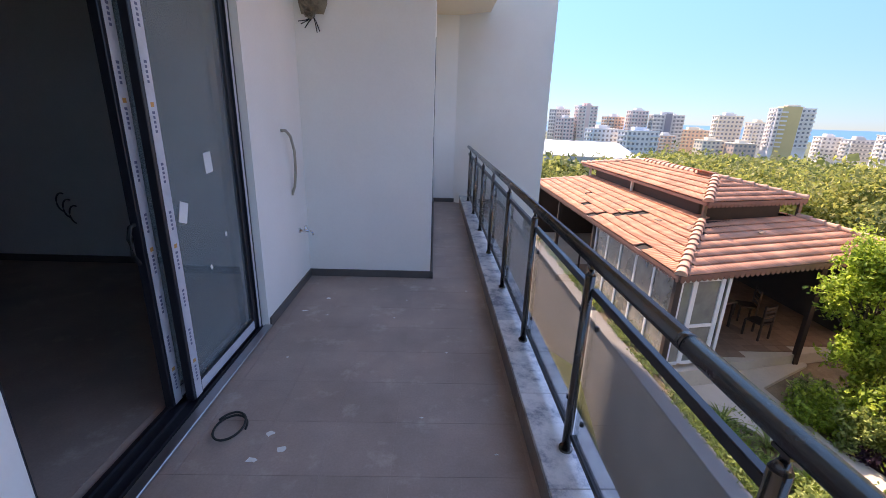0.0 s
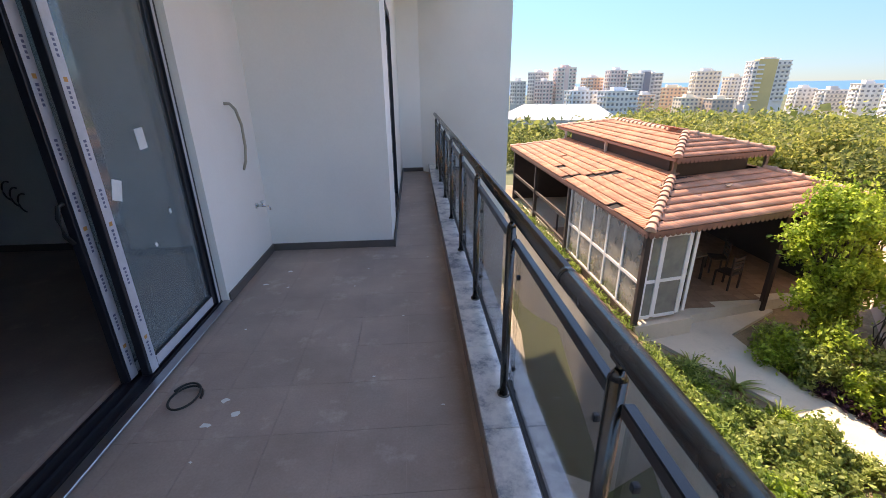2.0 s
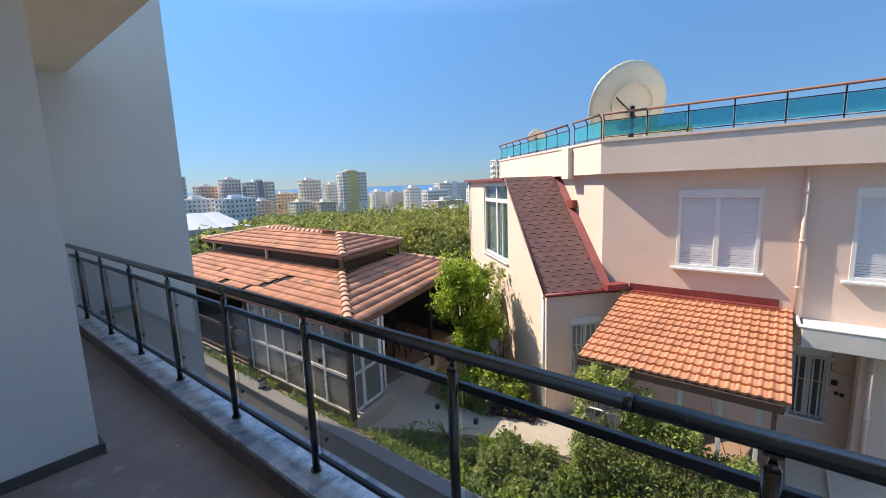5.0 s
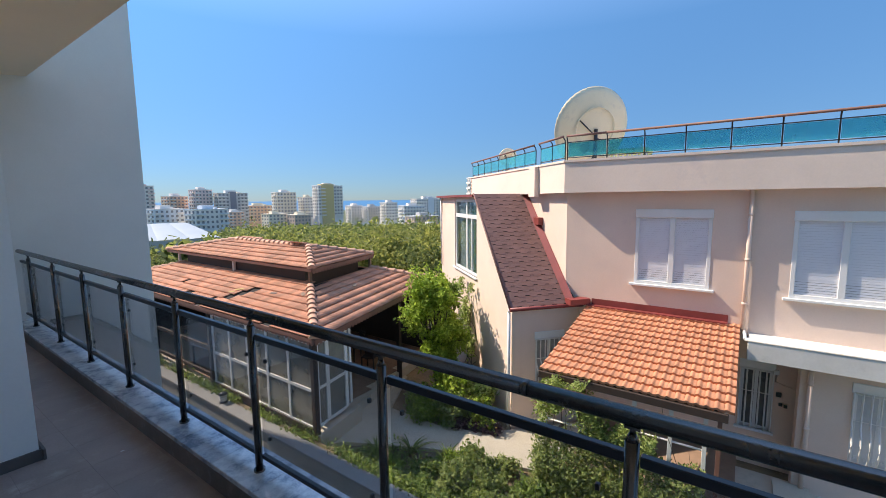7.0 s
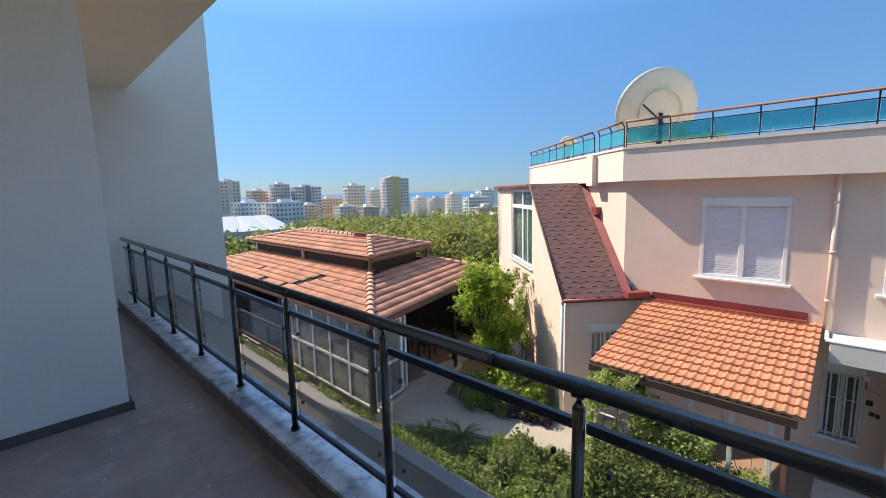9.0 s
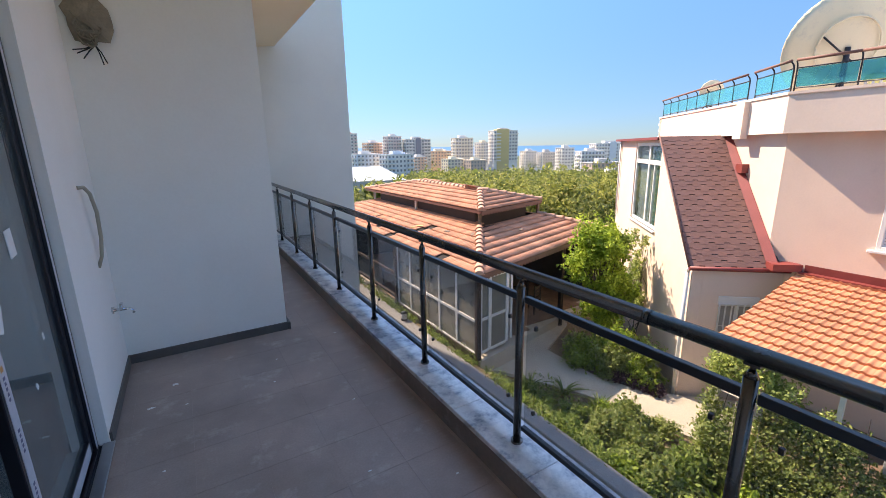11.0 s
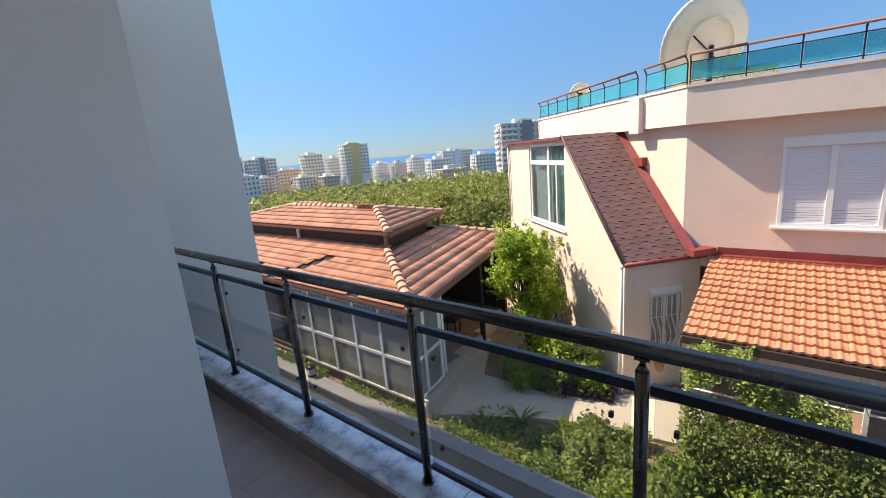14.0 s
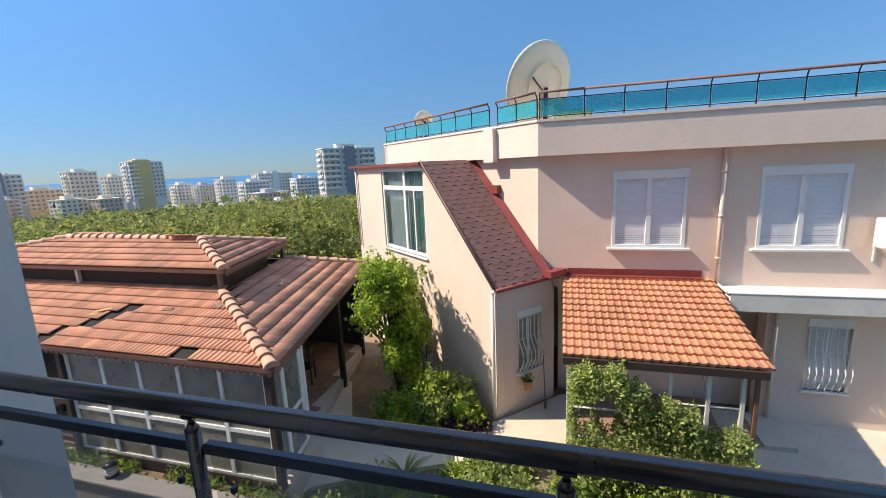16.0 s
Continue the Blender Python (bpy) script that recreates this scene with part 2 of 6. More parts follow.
OLD_BOARD = surface("weathered_board", (0.24, 0.17, 0.12), 0.85, 5, 60, 0.3, 0.3)
GREENHOUSE = surface("greenhouse_plastic", (0.40, 0.41, 0.39), 0.4, 0.08, 1.0, 0.08, 0.1)
LEAF_BRIGHT = foliage("bright_citrus_leaf", (0.20, 0.32, 0.04), (0.58, 0.72, 0.13), 0.5)
LEAF_GARDEN = foliage("garden_leaf", (0.10, 0.18, 0.04), (0.46, 0.58, 0.17), 0.5)
LEAF_VINE = foliage("vine_leaf", (0.18, 0.25, 0.07), (0.56, 0.63, 0.24), 0.45)
LEAF_ORCHARD = foliage("orchard_leaf", (0.15, 0.19, 0.04), (0.52, 0.50, 0.16), 0.6)
LEAF_FAR = foliage("far_orchard_leaf", (0.10, 0.14, 0.04), (0.38, 0.40, 0.14), 0.6)
LEAF_PURPLE = foliage("purple_ground_leaf", (0.05, 0.02, 0.04), (0.18, 0.09, 0.14))
LEAF_BLADE = foliage("strap_leaf", (0.12, 0.18, 0.04), (0.44, 0.50, 0.18))


def marble():
    m, t, b = material("speckled_marble", 0.24)
    base = ramp(t, noise_at(t, 9, 6, 0.7), (0.40, (0.72, 0.71, 0.70)), (0.52, (0.56, 0.56, 0.57)), (0.64, (0.27, 0.29, 0.33)))
    r = t.nodes.new("ShaderNodeObjectInfo").outputs["Random"]
    c = mixed(t, "MULTIPLY", 1.0, base, ramp(t, r, (0.0, (0.72, 0.74, 0.78)), (0.5, (1.0, 0.99, 0.97)), (1.0, (1.08, 1.06, 1.02))))
    dust = ramp(t, noise_at(t, 30, 5, 0.7), (0.5, (0, 0, 0)), (0.75, (0.5, 0.5, 0.5)))
    c = mixed(t, "MIX", dust, c, (0.60, 0.58, 0.54))
    link(t, c, b.inputs["Base Color"])
    bumped(t, b, noise_at(t, 60, 3), 0.08, 0.003)
    return m


MARBLE = marble()


# ---- mesh helpers ----
def part(name, bm, mat, parent=None, label="", smooth=False):
    """Links a bmesh as one mesh object, under a thing or a part."""
    bmesh.ops.recalc_face_normals(bm, faces=bm.faces)
    me = bpy.data.meshes.new(name)
    bm.to_mesh(me)
    bm.free()
    me.materials.append(mat)
    if smooth:
        for p in me.polygons:
            p.use_smooth = True
    ob = new(name, me)
    ob.parent = parent
    if label:
        ob["label"] = label
    return ob


def thing(name, at, label, category, group="", kind=""):
    """An Empty at a thing's base, whose parts are given in the world's metres less its place."""
    ob = new(name)
    ob.empty_display_size = 0.1
    ob.location = at
    return tagged(ob, label, category, group, kind)


def box(bm, x0, y0, z0, x1, y1, z1, m=None, bevel=0.0):
    g = bmesh.ops.create_cube(bm, size=1.0)["verts"]
    for v in g:
        v.co = Vector((x0 + (v.co.x + 0.5) * (x1 - x0), y0 + (v.co.y + 0.5) * (y1 - y0), z0 + (v.co.z + 0.5) * (z1 - z0)))
    if bevel:
        es = list({e for v in g for e in v.link_edges})
        r = bmesh.ops.bevel(bm, geom=es, offset=bevel, segments=1, affect="EDGES")
        g = list({v for f in r["faces"] for v in f.verts} | {v for v in g if v.is_valid})
    if m is not None:
        for v in g:
            v.co = m @ v.co
    return g


def rod(bm, a, b, r0, r1=None, n=10, caps=True):
    a, b = Vector(a), Vector(b)
    r1 = r0 if r1 is None else r1
    q = (b - a).to_track_quat("Z", "Y").to_matrix()
    rings = []
    for p, r in ((a, r0), (b, r1)):
        rings.append([bm.verts.new(p + q @ Vector((r * math.cos(k * 2 * math.pi / n), r * math.sin(k * 2 * math.pi / n), 0))) for k in range(n)])
    for k in range(n):
        f = bm.faces.new((rings[0][k], rings[0][(k + 1) % n], rings[1][(k + 1) % n], rings[1][k]))
        f.smooth = True
    if caps:
        bm.faces.new(rings[0][::-1])
        bm.faces.new(rings[1])
    return bm


def tube(bm, pts, r, n=8, closed=False):
    pts = [Vector(p) for p in pts]
    rings = []
    for k, p in enumerate(pts):
        d = (pts[min(k + 1, len(pts) - 1)] - pts[max(k - 1, 0)]).normalized()
        q = d.to_track_quat("Z", "Y").to_matrix()
        rings.append([bm.verts.new(p + q @ Vector((r * math.cos(j * 2 * math.pi / n), r * math.sin(j * 2 * math.pi / n), 0))) for j in range(n)])
    for a, b in zip(rings, rings[1:]):
        for j in range(n):
            bm.faces.new((a[j], a[(j + 1) % n], b[(j + 1) % n], b[j])).smooth = True
    bm.faces.new(rings[0][::-1])
    bm.faces.new(rings[-1])
    return bm


def prism(bm, pts, z0, z1):
    """A footprint drawn up from z0 to z1."""
    lo = [bm.verts.new((x, y, z0)) for x, y in pts]
    hi = [bm.verts.new((x, y, z1)) for x, y in pts]
    bm.faces.new(lo[::-1])
    bm.faces.new(hi)
    for k in range(len(pts)):
        j = (k + 1) % len(pts)
        bm.faces.new((lo[k], lo[j], hi[j], hi[k]))
    return bm


def slab(bm, pts, thick):
    """A plane polygon of 3D points given a thickness against its normal."""
    pts = [Vector(p) for p in pts]
    n = (pts[1] - pts[0]).cross(pts[2] - pts[0]).normalized()
    if n.z < 0:
        n = -n
    a = [bm.verts.new(p) for p in pts]
    b = [bm.verts.new(p - n * thick) for p in pts]
    bm.faces.new(a)
    bm.faces.new(b[::-1])
    for k in range(len(pts)):
        j = (k + 1) % len(pts)
        bm.faces.new((a[k], b[k], b[j], a[j]))
    return bm


def wall(bm, p, q, z0, z1, thick, holes=()):
    """An upright wall from p to q in plan, thick to the left of that way, with openings (a0, a1, z0, z1) right through it."""
    p, q = Vector((*p, 0)), Vector((*q, 0))
    d = (q - p).normalized()
    m = Matrix.Translation(p) @ Matrix((d, Vector((-d.y, d.x, 0)), Vector((0, 0, 1)))).transposed().to_4x4()
    L = (q - p).length
    xs = sorted({0, L, *(v for h in holes for v in h[:2] if 0 < v < L)})
    zs = sorted({z0, z1, *(v for h in holes for v in h[2:] if z0 < v < z1)})

    def solid(i, j):
        if not (0 <= i < len(xs) - 1 and 0 <= j < len(zs) - 1):
            return False
        x, z = (xs[i] + xs[i + 1]) / 2, (zs[j] + zs[j + 1]) / 2
        return not any(h[0] < x < h[1] and h[2] < z < h[3] for h in holes)

    grid = {}

    def at(i, j, k):
        if (i, j, k) not in grid:
            grid[i, j, k] = bm.verts.new(m @ Vector((xs[i], thick * k, zs[j])))
        return grid[i, j, k]

    for i in range(len(xs) - 1):
        for j in range(len(zs) - 1):
            if not solid(i, j):
                continue
            bm.faces.new((at(i, j, 0), at(i + 1, j, 0), at(i + 1, j + 1, 0), at(i, j + 1, 0)))
            bm.faces.new((at(i, j, 1), at(i, j + 1, 1), at(i + 1, j + 1, 1), at(i + 1, j, 1)))
            for di, dj, (a, b) in ((-1, 0, ((i, j), (i, j + 1))), (1, 0, ((i + 1, j), (i + 1, j + 1))), (0, -1, ((i, j), (i + 1, j))), (0, 1, ((i, j + 1), (i + 1, j + 1)))):
                if not solid(i + di, j + dj):
                    bm.faces.new((at(*a, 0), at(*b, 0), at(*b, 1), at(*a, 1)))
    return bm


def B():
    return bmesh.new()

# ---- ground ----
def land(x, y):
    """The height of the ground: a garden terrace, a lower yard under the balcony, and land that falls to the sea."""
    d = math.hypot(x, y)
    for (a, za), (b, zb) in zip(LAND, LAND[1:]):
        if d <= b:
            return za + (zb - za) * (d - a) / (b - a)
    return LAND[-1][1]


LAND = ((0, -4.0), (24, -4.2), (60, -6.5), (160, -10.5), (240, -18), (430, -27), (900, -30), (1500, -31))
bm = B()
radii = [4.6, 8, 14, 22, 30, 45, 70, 100, 150, 220, 320, 450, 700, 1100, 1500]
rings = []
for r in radii:
    ring = []
    for k in range(64):
        a = 2 * math.pi * k / 64
        x, y = r * math.cos(a), r * math.sin(a)
        w = 0 if r < 30 else noise.noise((x * 0.02, y * 0.02, 0)) * min(r * 0.01, 1.5)
        ring.append(bm.verts.new((x, y, land(x, y) - 0.06 + w)))
    rings.append(ring)
for a, b in zip(rings, rings[1:]):
    for k in range(64):
        bm.faces.new((a[k], a[(k + 1) % 64], b[(k + 1) % 64], b[k]))
for v in bm.verts:
    if v.co.x < 4.55 and v.co.length < 26:
        v.co.z = -7.3
ground = tagged(part("ground", bm, FAR_LAND, smooth=True), "green and brown orchard land falling towards the sea", "ground", kind="structure")
bm = B()
sea = [[bm.verts.new((r * math.cos(a * math.pi / 24), r * math.sin(a * math.pi / 24), z)) for a in range(-14, 28)] for r, z in ((1450, -31.2), (2400, -22), (4900, 0.0))]
for p, q in zip(sea, sea[1:]):
    for i in range(len(p) - 1):
        bm.faces.new((p[i], p[i + 1], q[i + 1], q[i]))
tagged(part("water", bm, SEA), "calm blue sea on the horizon behind the town", "sea", kind="structure")
bm = B()
prism(bm, [(4.7, -12), (14, -12), (14, 24), (4.7, 24)], -4.6, -3.98)
tagged(part("garden_soil", bm, SOIL), "brown bare garden soil under the plants", "soil", kind="structure")
bm = B()
prism(bm, [(-3, -14), (4.45, -14), (4.45, 26), (-3, 26)], -7.6, -7.25)
tagged(part("lower_yard", bm, CONCRETE), "pale concrete yard strip below the balcony", "yard", kind="structure")
# boundary wall with its coping
bm = B()
prism(bm, [(4.45, -12), (4.7, -12), (4.7, 24), (4.45, 24)], -7.3, -3.55)
bw = tagged(part("boundary_wall", bm, GREY_WALL), "weathered cement garden wall with a flat coping", "wall", kind="structure")
bm = B()
box(bm, 4.40, -12, -3.55, 4.74, 24, -3.49, bevel=0.012)
part("coping", bm, WALL_CAP, bw)
bm = B()
prism(bm, [(5.02, 7.95), (5.6, 7.55), (6.4, 6.0), (6.8, 5.1), (7.1, 3.6), (7.3, 2.6), (7.5, -1.0), (7.6, -10), (9.6, -10), (9.6, 3.3), (8.35, 4.5), (7.7, 5.2), (7.4, 6.2), (7.4, 7.75), (9.2, 8.7), (9.2, 9.0), (5.02, 8.05)], -4.3, -3.9)
tagged(part("path", bm, CONCRETE), "pale concrete garden path along the house", "path", kind="structure")

# ---- the balcony's own building ----
FLOOR_X0, KERB_X0, KERB_X1, END_Y = -1.10, 0.57, 0.81, 7.85
bm = B()
prism(bm, [(-1.36, -3.0), (KERB_X1, -3.0), (KERB_X1, END_Y), (-1.36, END_Y)], -0.22, -0.0025)
floor = tagged(part("floor", bm, GROUT), "brown-grey ceramic tiles with pale joints on a balcony floor", "floor", kind="structure")
bm = B()
prism(bm, [(-6.0, -3.0), (-1.36, -3.0), (-1.36, 4.12), (-6.0, 4.12)], -0.22, 0.0)
tagged(part("room_floor", bm, FLOOR_TILE), "grey-brown tiled floor of an empty room", "floor", kind="structure")
bm = B()
box(bm, KERB_X0, -3.0, -0.22, KERB_X1, END_Y, 0.118, bevel=0.006)
kerb = tagged(part("kerb", bm, KERB_FACE), "low rendered kerb under a marble coping", "kerb", kind="structure")
y = -3.0
random.seed(4)
while y < END_Y - 0.05:
    l = random.choice((0.42, 0.6, 0.95, 1.15))
    y1 = min(y + l, END_Y)
    bm = B()
    box(bm, KERB_X0 - 0.004, y + 0.001, 0.12, KERB_X1 + 0.02, y1 - 0.001, 0.15, bevel=0.003)
    part("marble_slab", bm, MARBLE, kerb)
    y = y1
# the wall with the sliding door; the opening runs from 1.0 to 2.80
DOOR_Y0, DOOR_Y1, DOOR_Z = 1.0, 2.80, 2.62
CEIL_Z = 3.15
bm = B()
wall(bm, (-1.10, -3.0), (-1.10, 3.89), -0.2, CEIL_Z, 0.26, [(DOOR_Y0 + 3.0, DOOR_Y1 + 3.0, -0.3, DOOR_Z)])
tagged(part("wall_door", bm, PLASTER), "white plastered balcony wall with a sliding door opening", "wall", kind="structure")
bm = B()
wall(bm, (0.07, 3.89), (0.07, END_Y), -0.2, CEIL_Z, 0.22, [(0.85, 1.75, 0.05, 2.3)])
tagged(part("wall_passage", bm, PLASTER), "white plastered passage wall with a dark balcony door", "wall", kind="structure")
bm = B()
wall(bm, (-1.36, 3.89), (0.07 - 0.22, 3.89), -0.2, CEIL_Z, 0.22)
tagged(part("wall_recess", bm, PLASTER), "white plastered wall that juts into the balcony", "wall", kind="structure")
bm = B()
prism(bm, [(-6.0, END_Y), (0.45, END_Y), (1.84, 6.90), (1.84, 21.2), (-6.0, 21.2)], -7.4, 11.0)
tagged(part("wall_end", bm, PLASTER), "tall white plastered wing wall closing the balcony", "wall", kind="structure")
bm = B()
prism(bm, [(-6.0, -3.2), (-1.36, -3.2), (-1.36, -0.22), (-1.36, END_Y), (-6.0, END_Y)], -7.4, -0.23)
prism(bm, [(-6.0, -3.2), (0.55, -3.2), (0.55, END_Y), (-6.0, END_Y)], -7.4, -3.3)
tagged(part("wall_lower", bm, PLASTER), "white plastered lower storey of the apartment block", "wall", kind="structure")
bm = B()
box(bm, -1.4, -3.2, CEIL_Z, 0.93, END_Y, CEIL_Z + 0.32)
tagged(part("ceiling", bm, CEILING), "cream plastered underside of the balcony above", "ceiling", kind="structure")
bm = B()
prism(bm, [(-6.2, -3.2), (-1.36, -3.2), (-1.36, END_Y), (-6.2, END_Y)], CEIL_Z, 15.0)
tagged(part("wall_upper", bm, PLASTER), "white plastered upper storeys of the apartment block", "wall", kind="structure")
bm = B()
box(bm, -1.36, -3.2, -0.22, KERB_X1, -3.0, 1.05)
tagged(part("wall_back", bm, PLASTER), "plain white parapet closing the balcony", "wall", kind="structure")
# the empty room behind the door
bm = B()
wall(bm, (-1.36, 4.12), (-6.0, 4.12), -0.2, CEIL_Z, -0.2)
wall(bm, (-6.0, 4.12), (-6.0, -3.0), -0.2, CEIL_Z, -0.2)
wall(bm, (-6.0, -3.0), (-1.36, -3.0), -0.2, CEIL_Z, -0.2)
tagged(part("room_wall", bm, ROOM), "bare grey-white walls of an empty room", "wall", kind="structure")
bm = B()
box(bm, -6.0, -3.0, 2.72, -1.36, 4.12, 2.9)
tagged(part("room_ceiling", bm, ROOM), "plain white ceiling of an empty room", "ceiling", kind="structure")


def baseboard(p, q, h=0.07, thick=0.014, up=0.0):
    bm = B()
    wall(bm, p, q, up, up + h, thick)
    return tagged(part("baseboard", bm, BASEBOARD), "dark grey-brown ceramic skirting along a wall", "baseboard", kind="structure")


baseboard((0.07 + 0.014, 3.876), (-1.10, 3.876), thick=-0.013)
baseboard((0.084, 3.862), (0.084, END_Y), thick=-0.013)
baseboard((-1.086, 2.82), (-1.086, 3.87), thick=0.013)
baseboard((-1.086, -2.9), (-1.086, 0.97), thick=0.013)
baseboard((KERB_X0, END_Y - 0.014), (0.09, END_Y - 0.014), thick=-0.013)
baseboard((-1.36, 4.106), (-6.0, 4.106), thick=-0.013)

# ---- sliding door ----
door = thing("sliding_door", (-1.2, 1.9, 0), "half-open anthracite sliding door with white protective film", "door")


def dpart(name, bm, mat, parent=None, label=""):
    bmesh.ops.translate(bm, verts=bm.verts, vec=(1.2, -1.9, 0))
    return part(name, bm, mat, parent or door, label)


bm = B()
box(bm, -1.30, DOOR_Y0, 0.0, -1.10, DOOR_Y1, 0.018)
box(bm, -1.275, DOOR_Y0, 0.018, -1.262, DOOR_Y1, 0.034)
box(bm, -1.215, DOOR_Y0, 0.018, -1.202, DOOR_Y1, 0.034)
box(bm, -1.155, DOOR_Y0, 0.018, -1.147, DOOR_Y1, 0.028)
dpart("track", bm, DOOR_DARK)
bm = B()
box(bm, -1.13, DOOR_Y0 + 0.02, 0.018, -1.075, DOOR_Y1, 0.030, bevel=0.003)
dpart("threshold", bm, ALU, label="dull aluminium threshold strip")
bm = B()
box(bm, -1.30, DOOR_Y1 - 0.05, 0.0, -1.15, DOOR_Y1, DOOR_Z)
dpart("far_jamb", bm, DOOR_DARK)
bm = B()
box(bm, -1.30, DOOR_Y0, 0.0, -1.15, DOOR_Y0 + 0.05, DOOR_Z)
dpart("near_jamb", bm, DOOR_DARK)
bm = B()
box(bm, -1.30, DOOR_Y0, DOOR_Z - 0.06, -1.15, DOOR_Y1, DOOR_Z)
dpart("head", bm, DOOR_DARK)
bm = B()
box(bm, -1.152, DOOR_Y1 - 0.045, 0.03, -1.149, DOOR_Y1 - 0.02, DOOR_Z)
dpart("jamb_film", bm, FILM)


def sash(name, x, y0, y1, handle):
    s = new(name)
    s.parent = door
    w, d = 0.085, 0.042
    bm = B()
    for a, b in ((y0, y0 + w), (y1 - w, y1)):
        box(bm, x - d / 2, a, 0.035, x + d / 2, b, DOOR_Z - 0.06, bevel=0.003)
    box(bm, x - d / 2, y0 + w, 0.035, x + d / 2, y1 - w, 0.035 + 0.08)
    box(bm, x - d / 2, y0 + w, DOOR_Z - 0.14, x + d / 2, y1 - w, DOOR_Z - 0.06)
    dpart("stile_frame", bm, DOOR_DARK, s)
    bm = B()
    box(bm, x - 0.004, y0 + w - 0.005, 0.11, x + 0.004, y1 - w + 0.005, DOOR_Z - 0.13)
    dpart("pane", bm, DOOR_GLASS, s).visible_shadow = False
    bm = B()
    box(bm, x + d / 2, y0 + 0.022, 0.035, x + d / 2 + 0.0015, y0 + w - 0.004, DOOR_Z - 0.06)
    box(bm, x + d / 2, y0 + w, 0.045, x + d / 2 + 0.0015, y1 - w, 0.105)
    dpart("film", bm, FILM, s, "white protective film printed in blue")
    bm = B()
    bo = B()
    random.seed(int(y0 * 100))
    for k in range(11):
        z = 0.2 + k * 0.215 + random.uniform(-0.02, 0.02)
        for j in range(5):
            h = (0.016, 0.011, 0.013, 0.011, 0.012)[j]
            box(bm, x + d / 2 + 0.0015, y0 + 0.042 - h / 2 + 0.008, z - 0.02 * j, x + d / 2 + 0.0022, y0 + 0.042 + h / 2 + 0.010, z - 0.02 * j + 0.012)
        if k % 3 == 0:
            box(bo, x + d / 2 + 0.0015, y0 + 0.04, z + 0.03, x + d / 2 + 0.0022, y0 + 0.062, z + 0.05)
    dpart("film_print", bm, FILM_INK, s)
    dpart("film_mark", bo, FILM_ORANGE, s)
    if handle:
        bm = B()
        hy = y0 - 0.005
        tube(bm, [(x + 0.0, hy + 0.03, 1.02), (x + 0.0, hy - 0.025, 1.01), (x + 0.0, hy - 0.045, 0.96), (x + 0.0, hy - 0.04, 0.88), (x + 0.0, hy - 0.005, 0.83)], 0.010)
        dpart("handle", bm, BLACK_RUBBER, s)
    return s


sash("moving_sash", -1.265, 1.86, 2.76, True)
sash("fixed_sash", -1.185, 1.915, 2.79, False)
for y, z, w, a in ((2.40, 1.24, 0.075, 4), (2.10, 1.02, 0.07, -20), (2.50, 0.80, 0.02, 10), (2.29, 0.66, 0.018, 30)):
    bm = B()
    box(bm, -0.001, -w / 2, -w * 0.75, 0.001, w / 2, w * 0.75, pose(0, 0, 0, a, 0, 0))
    ob = tagged(part("sticker", bm, PAPER), "white paper sticker on the door glass", "sticker", group="door stickers")
    ob.location = (-1.1795, y, z)

# ---- window in the passage wall ----
pw = thing("passage_window", (0.0, 5.2, 0.05), "dark-framed narrow balcony door in the passage wall", "door")
bm = B()
for a, b, c, e in ((4.74, 4.80, 0.05, 2.3), (5.58, 5.64, 0.05, 2.3), (4.80, 5.58, 0.05, 0.13), (4.80, 5.58, 2.22, 2.3)):
    box(bm, 0.0, a - 5.2, c - 0.05, 0.075, b - 5.2, e - 0.05)
part("frame", bm, DOOR_DARK, pw)
bm = B()
box(bm, 0.02, 4.80 - 5.2, 0.08, 0.028, 5.58 - 5.2, 2.17)
part("pane", bm, DOOR_GLASS, pw)

# ---- balustrade ----
RX, RAIL_Z, MID_Z, LOW_Z = 0.69, 1.03, 0.905, 0.235
rail = thing("balustrade", (RX, 0, 0.15), "dark metal balcony balustrade with clear glass panels", "railing")
O = Vector((RX, 0, 0.15))


def rpart(name, bm, mat, label=""):
    bmesh.ops.translate(bm, verts=bm.verts, vec=-O)
    return part(name, bm, mat, rail, label)


POSTS = [-2.3, -1.35, -0.4, 0.55, 1.478, 2.422, 3.32, 4.27, 5.21, 6.18, 7.2]
bm = B()
rod(bm, (RX + 0.005, -2.9, RAIL_Z), (RX + 0.005, 0.86, RAIL_Z), 0.026, n=20)
rpart("handrail", bm, RAIL_METAL)
bm = B()
rod(bm, (RX + 0.005, 0.864, RAIL_Z), (RX + 0.005, END_Y - 0.01, RAIL_Z), 0.026, n=20)
rpart("handrail", bm, RAIL_METAL)
bm = B()
rod(bm, (RX + 0.005, 0.852, RAIL_Z), (RX + 0.005, 0.874, RAIL_Z), 0.0265, n=20)
rpart("rail_sleeve", bm, RAIL_METAL)
for y in POSTS:
    bm = B()
    rod(bm, (RX, y, 0.15), (RX, y, 0.965), 0.0195, n=14)
    rod(bm, (RX, y, 0.15), (RX, y, 0.162), 0.030, n=14)
    rod(bm, (RX, y, 0.965), (RX, y, 0.985), 0.0195, 0.009, n=14)
    rod(bm, (RX, y, 0.985), (RX + 0.004, y, RAIL_Z - 0.02), 0.008, n=8)
    box(bm, RX - 0.012, y - 0.02, RAIL_Z - 0.030, RX + 0.02, y + 0.02, RAIL_Z - 0.022)
    rpart("post", bm, RAIL_METAL)
ends = [-2.9, *POSTS, END_Y]
